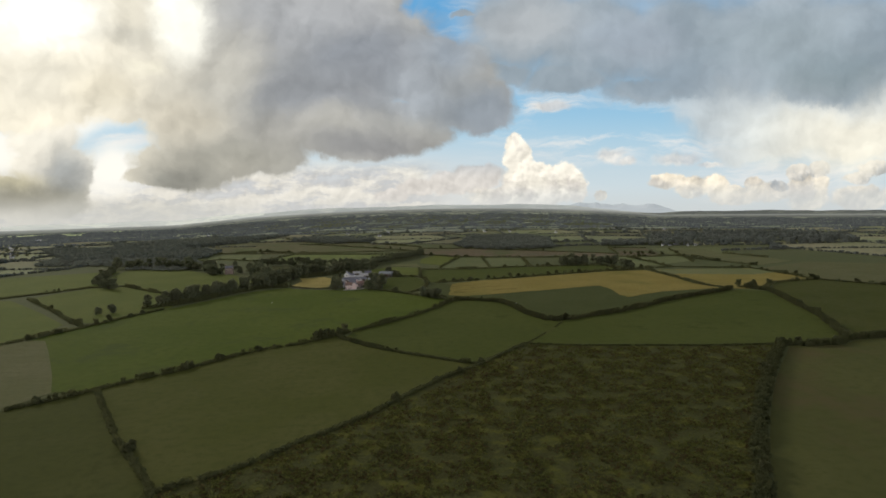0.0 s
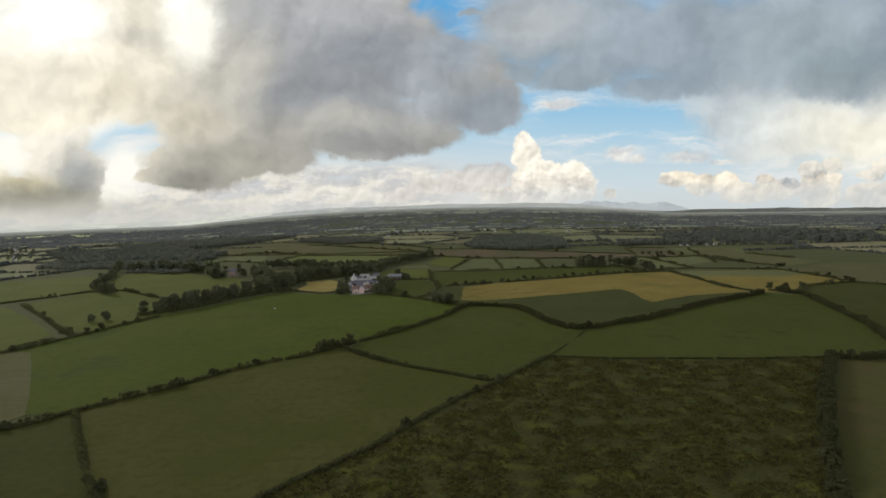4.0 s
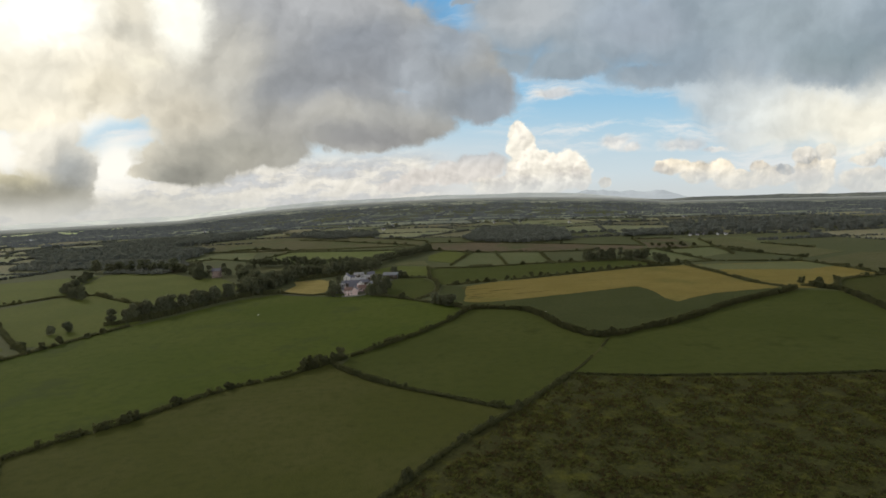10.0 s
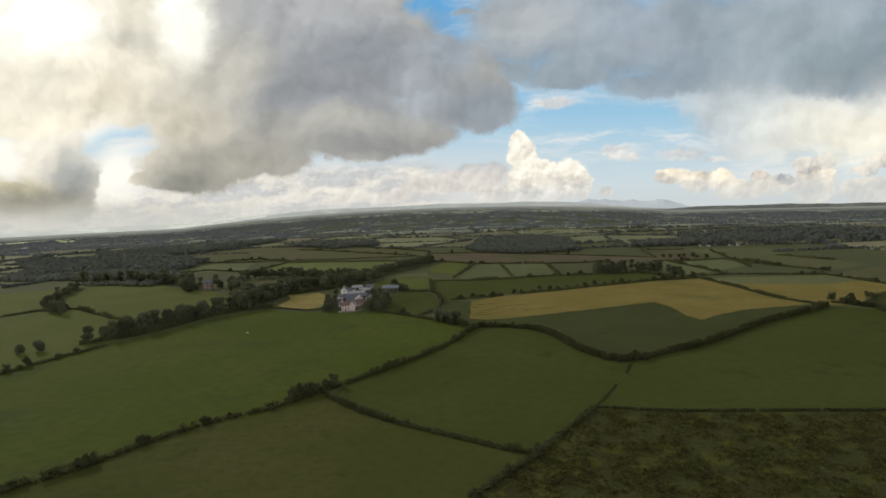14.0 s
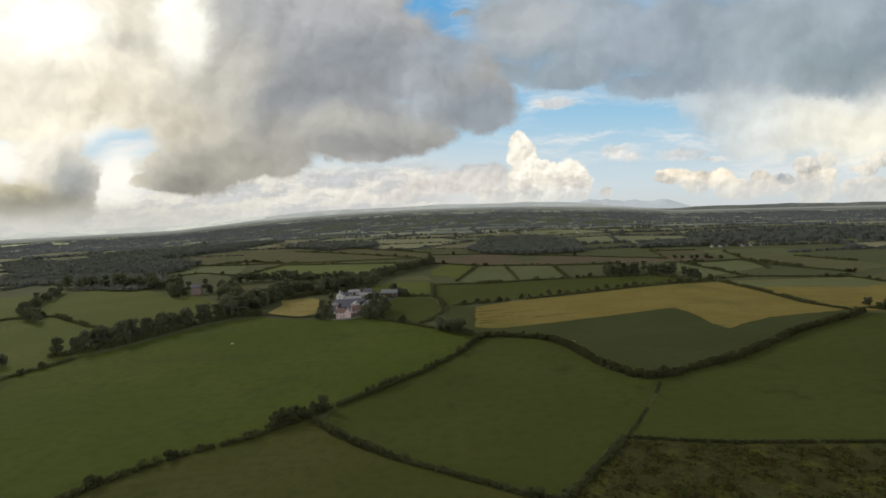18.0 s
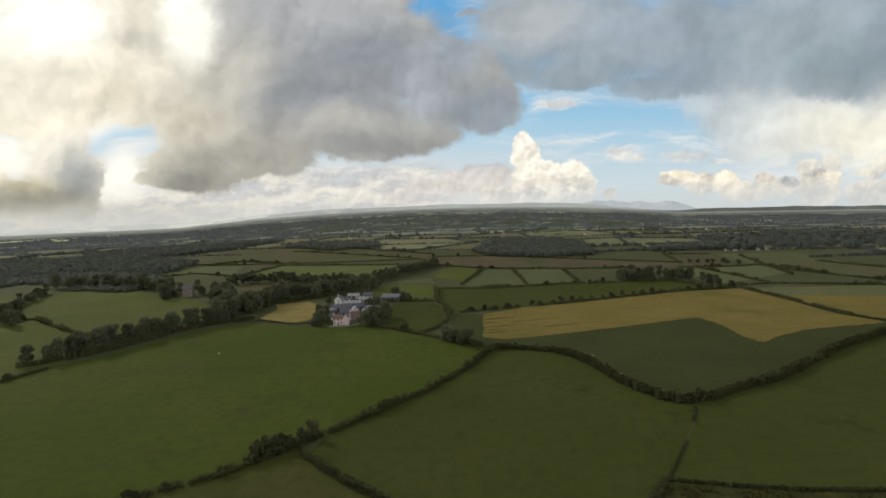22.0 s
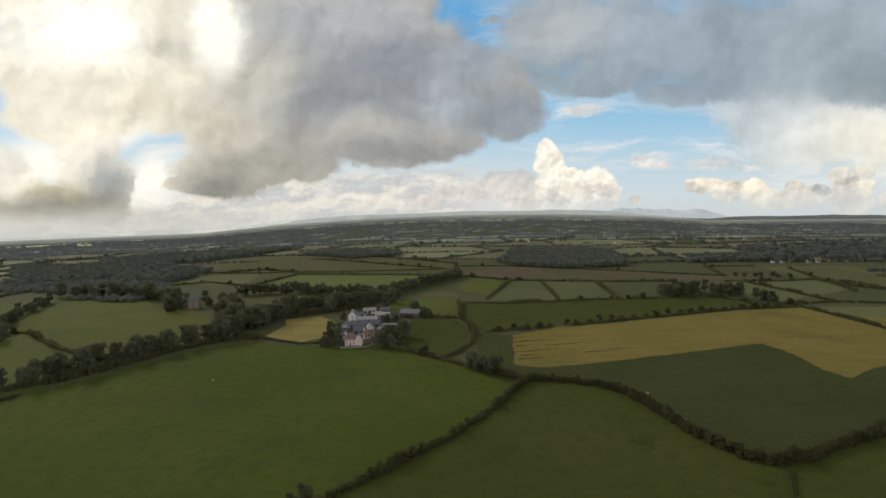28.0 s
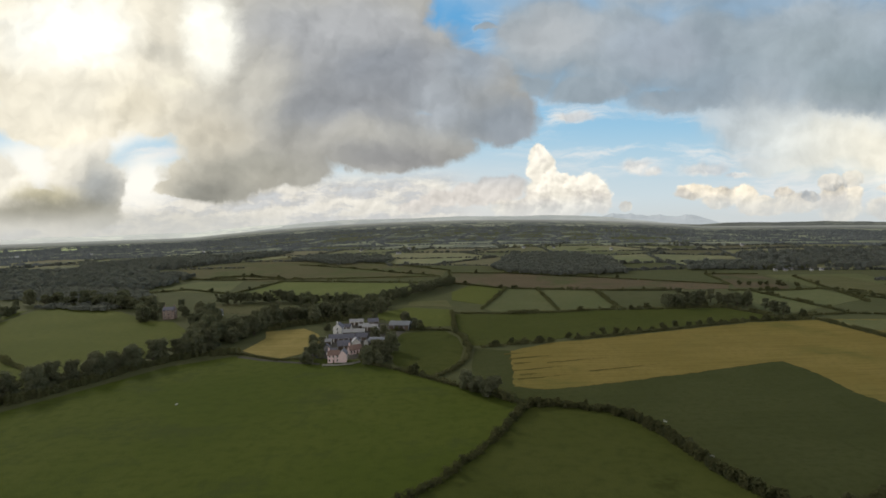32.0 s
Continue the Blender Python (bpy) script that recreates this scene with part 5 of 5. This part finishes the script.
def dutch_barn(label, x, y, turn, w, d, eave, rise):
    """A hay barn under a curved sheet roof on posts, boarded at the back."""
    root = new("hay_barn")
    n, bm = 12, bmesh.new()
    rows = []
    for k in range(n + 1):
        a = math.pi * k / n
        yy, zz = -d / 2 * math.cos(a), eave + rise * math.sin(a)
        rows.append([bm.verts.new((sx * (w / 2 + 0.2), yy * (1 + lift * 0.01), zz + lift * 0.1)) for lift in (0, 1) for sx in (-1, 1)])
    for p, q in zip(rows, rows[1:]):
        bm.faces.new((p[2], q[2], q[3], p[3])), bm.faces.new((p[0], p[1], q[1], q[0]))
        bm.faces.new((p[0], q[0], q[2], p[2])), bm.faces.new((p[1], p[3], q[3], q[1]))
    bm.faces.new(rows[0]), bm.faces.new(rows[-1])
    bmesh.ops.recalc_face_normals(bm, faces=bm.faces)
    part("roof", bm, TIN_BLUE, root, "curved blue-grey sheet roof")
    for sx in (-1, 1):
        bm = bmesh.new()
        arch = [bm.verts.new((sx * w / 2, -d / 2 * math.cos(math.pi * k / n), eave * 0.5 if k in (0, n) else eave + rise * math.sin(math.pi * k / n) - 0.02)) for k in range(n + 1)]
        bm.faces.new(arch)
        bmesh.ops.solidify(bm, geom=bm.faces[:], thickness=0.08)
        part("gable_sheet", bm, TIN_BLUE, root)
    bm = bmesh.new()
    box(bm, -w / 2, d / 2 - 0.12, -0.3, w / 2, d / 2, eave)
    part("back_wall", bm, TIN_BLUE, root)
    for k in range(4):
        px = -w / 2 + 0.15 + (w - 0.3) * k / 3
        bm = bmesh.new()
        box(bm, px - 0.1, -d / 2, -0.3, px + 0.1, -d / 2 + 0.2, eave)
        part("post", bm, WOOD_AND_SHADE, root)
    root.matrix_basis = pose(x, y, height(x, y) + 0.16, 0, 0, turn)
    return tagged(root, label, "barn", "barns")


dutch_barn("round-roofed blue-grey hay barn by the trees", -30.5, 523, -12, 9.5, 7, 3.0, 1.9)
house("red_house", "tall weathered pink-red brick house among trees", -192, 629, 6, 9.2, 7.5, 7.6, 2.2, BRICK_RED, SLATE, 3, 3, 2, size=0.86)
house("cottage", "small white cottage among trees", -160, 633, 10, 9, 5.5, 3.0, 2.2, RENDER_WHITE, SLATE, 1, 3, 1)
far_rng = random.Random(9)
for x, y in [(391, 850), (400, 846), (413, 856), (427, 842), (438, 841), (495, 1332), (151, 1362), (185, 1349), (241, 1329), (-44, 1374), (-785, 1544), (-948, 1538),
             (-506, 1491), (-141, 1370), (581, 939), (-920, 1480), (-860, 1560), (-60, 1260), (330, 1250), (600, 1300), (-330, 1600), (-575, 850), (-600, 905), (-635, 960), (-660, 1000), (-720, 1090), (-765, 1150)]:
    house("house", "far white rendered farmhouse", x, y, far_rng.uniform(-30, 30), far_rng.uniform(5.5, 8.5), 4.6, 2.4, 1.6, RENDER_WHITE, SLATE, 1, 3, 1, 1, side_windows=False, size=0.55 if x > 370 and y < 870 else 0.85)


# ---- small things ----
def trough(x, y, turn, label):
    """A water trough: four sides, a floor and the water in it."""
    root = new("water_trough")
    bm = bmesh.new()
    for b in ((-0.9, -0.35, 0, 0.9, -0.27, 0.6), (-0.9, 0.27, 0, 0.9, 0.35, 0.6), (-0.9, -0.27, 0, -0.82, 0.27, 0.6), (0.82, -0.27, 0, 0.9, 0.27, 0.6), (-0.82, -0.27, 0.0, 0.82, 0.27, 0.08)):
        box(bm, *[0.75 * v for v in b])
    part("tank", bm, RENDER_WHITE, root)
    bm = bmesh.new()
    box(bm, -0.61, -0.198, 0.064, 0.61, 0.198, 0.38)
    part("water", bm, GLASS, root)
    root.matrix_basis = pose(x, y, height(x, y) + 0.12, 0, 0, turn) @ Matrix.Scale(0.7, 4)
    return tagged(root, label, "trough", "troughs")


def gate(x, y, turn, label, size=1.0):
    """A white field gate between two posts, with five rails and a brace."""
    root = new("field_gate")
    for px in (-1.6, 1.6):
        bm = bmesh.new()
        box(bm, px - 0.09, -0.09, -0.3, px + 0.09, 0.09, 1.5)
        part("post", bm, WOOD_PAINT, root)
    for k in range(5):
        bm = bmesh.new()
        box(bm, -1.5, -0.03, 0.25 + 0.22 * k, 1.5, 0.03, 0.33 + 0.22 * k)
        part("rail", bm, WOOD_PAINT, root)
    bm = bmesh.new()
    branch(bm, (-1.5, 0, 0.28), (1.5, 0, 1.15), 0.04, 0.04, 4)
    part("brace", bm, WOOD_PAINT, root)
    root.matrix_basis = pose(x, y, height(x, y) + 0.1, 0, 0, turn) @ Matrix.Scale(size, 4)
    return tagged(root, label, "gate", "gates")


trough(-101, 432, 20, "pale water trough standing in the pasture")
gate(80, 371, -60, "white field gate in the winding hedge", 0.5)
gate(78, 399, -70, "small white field gate by the winding hedge", 0.4)


def tussocks(outline, count, material, label, seed):
    """Rush tufts on the moor: little fans of blades, thick in patches."""
    rng = np.random.default_rng(seed)
    lo, hi = np.min(outline, 0), np.max(outline, 0)
    cs, rs = [], []
    while len(cs) < count:
        x, y = rng.uniform(lo, hi)
        if inside(x, y, outline) and noise.noise(Vector((x * 0.13, y * 0.13, 7))) + 0.5 * noise.noise(Vector((x * 0.2, y * 0.2, 2))) > rng.uniform(-0.42, 0.38):
            r = rng.uniform(0.3, 0.85)
            cs.append((x, y, 0.1 + r * 0.3)), rs.append(r)
    q = leaves(cs, rs, 9, 0.26, rng, 0.7)
    tagged(quads("rush_tussocks", q, material), label, "rushes", kind="stuff")


RUSH = surface("rushes", [(0.1056, 0.1147, 0.0361), (0.1232, 0.1294, 0.0418), (0.0792, 0.0833, 0.0294)], 0.05, leafy=True)
BRACKEN = surface("bracken", [(0.0700, 0.0547, 0.0289), (0.0860, 0.0640, 0.0319), (0.0577, 0.0432, 0.0237)], 0.05, leafy=True)
MOORLAND = [(33, 249), (61, 281), (107, 271), (147, 265), (180, 263), (154, 230), (121, 186), (98, 152), (82, 124), (40, 60), (-55, 70), (-80, 120), (-62, 146), (-48, 155), (-33, 171), (-12, 192), (9, 216)]
tussocks(MOORLAND, 12000, RUSH, "pale green rush tufts on the moor", 51)
tussocks(MOORLAND, 8000, BRACKEN, "dark brown heather and bracken tufts", 52)


def garden_wall(line, label):
    """A low pale rendered wall along a line of the plan, with a coping."""
    root = new("garden_wall")
    for (ax, ay), (bx, by) in zip(line, line[1:]):
        d, a = math.hypot(bx - ax, by - ay), math.atan2(by - ay, bx - ax)
        for name, half, z0, z1, mat in (("wall_length", 0.15, -0.2, 0.7, STONE), ("coping", 0.2, 0.7, 0.78, STONE)):
            bm = bmesh.new()
            box(bm, -0.1, -half, z0, d + 0.1, half, z1)
            bm.transform(pose(ax, ay, 0.15, 0, 0, math.degrees(a)))
            part(name, bm, mat, root)
    return tagged(root, label, "wall", "garden walls")


garden_wall([(-54, 484.5), (-47, 484), (-41, 485.5), (-36.5, 489)], "low grey stone wall before the farmhouse")
garden_wall([(-36, 497), (-33, 503), (-31.5, 510)], "low grey stone wall beside the cottage")
garden_wall([(-64, 532), (-62, 541), (-64, 550)], "low grey stone wall along the farmyard")
field([(-102, 505), (-88, 497.5), (-72, 491.5), (-56, 486.5), (-56, 489), (-71, 494), (-87, 500), (-101, 507.5)], GRAVEL, "narrow pale farm track", z=0.2, name="track")
field([(61, 285), (69, 295.6), (85, 319.6), (94, 336.5), (95, 336), (86, 319), (70, 295), (62, 284.5)], WORN, "narrow worn strip along an old boundary", z=0.2, name="track")
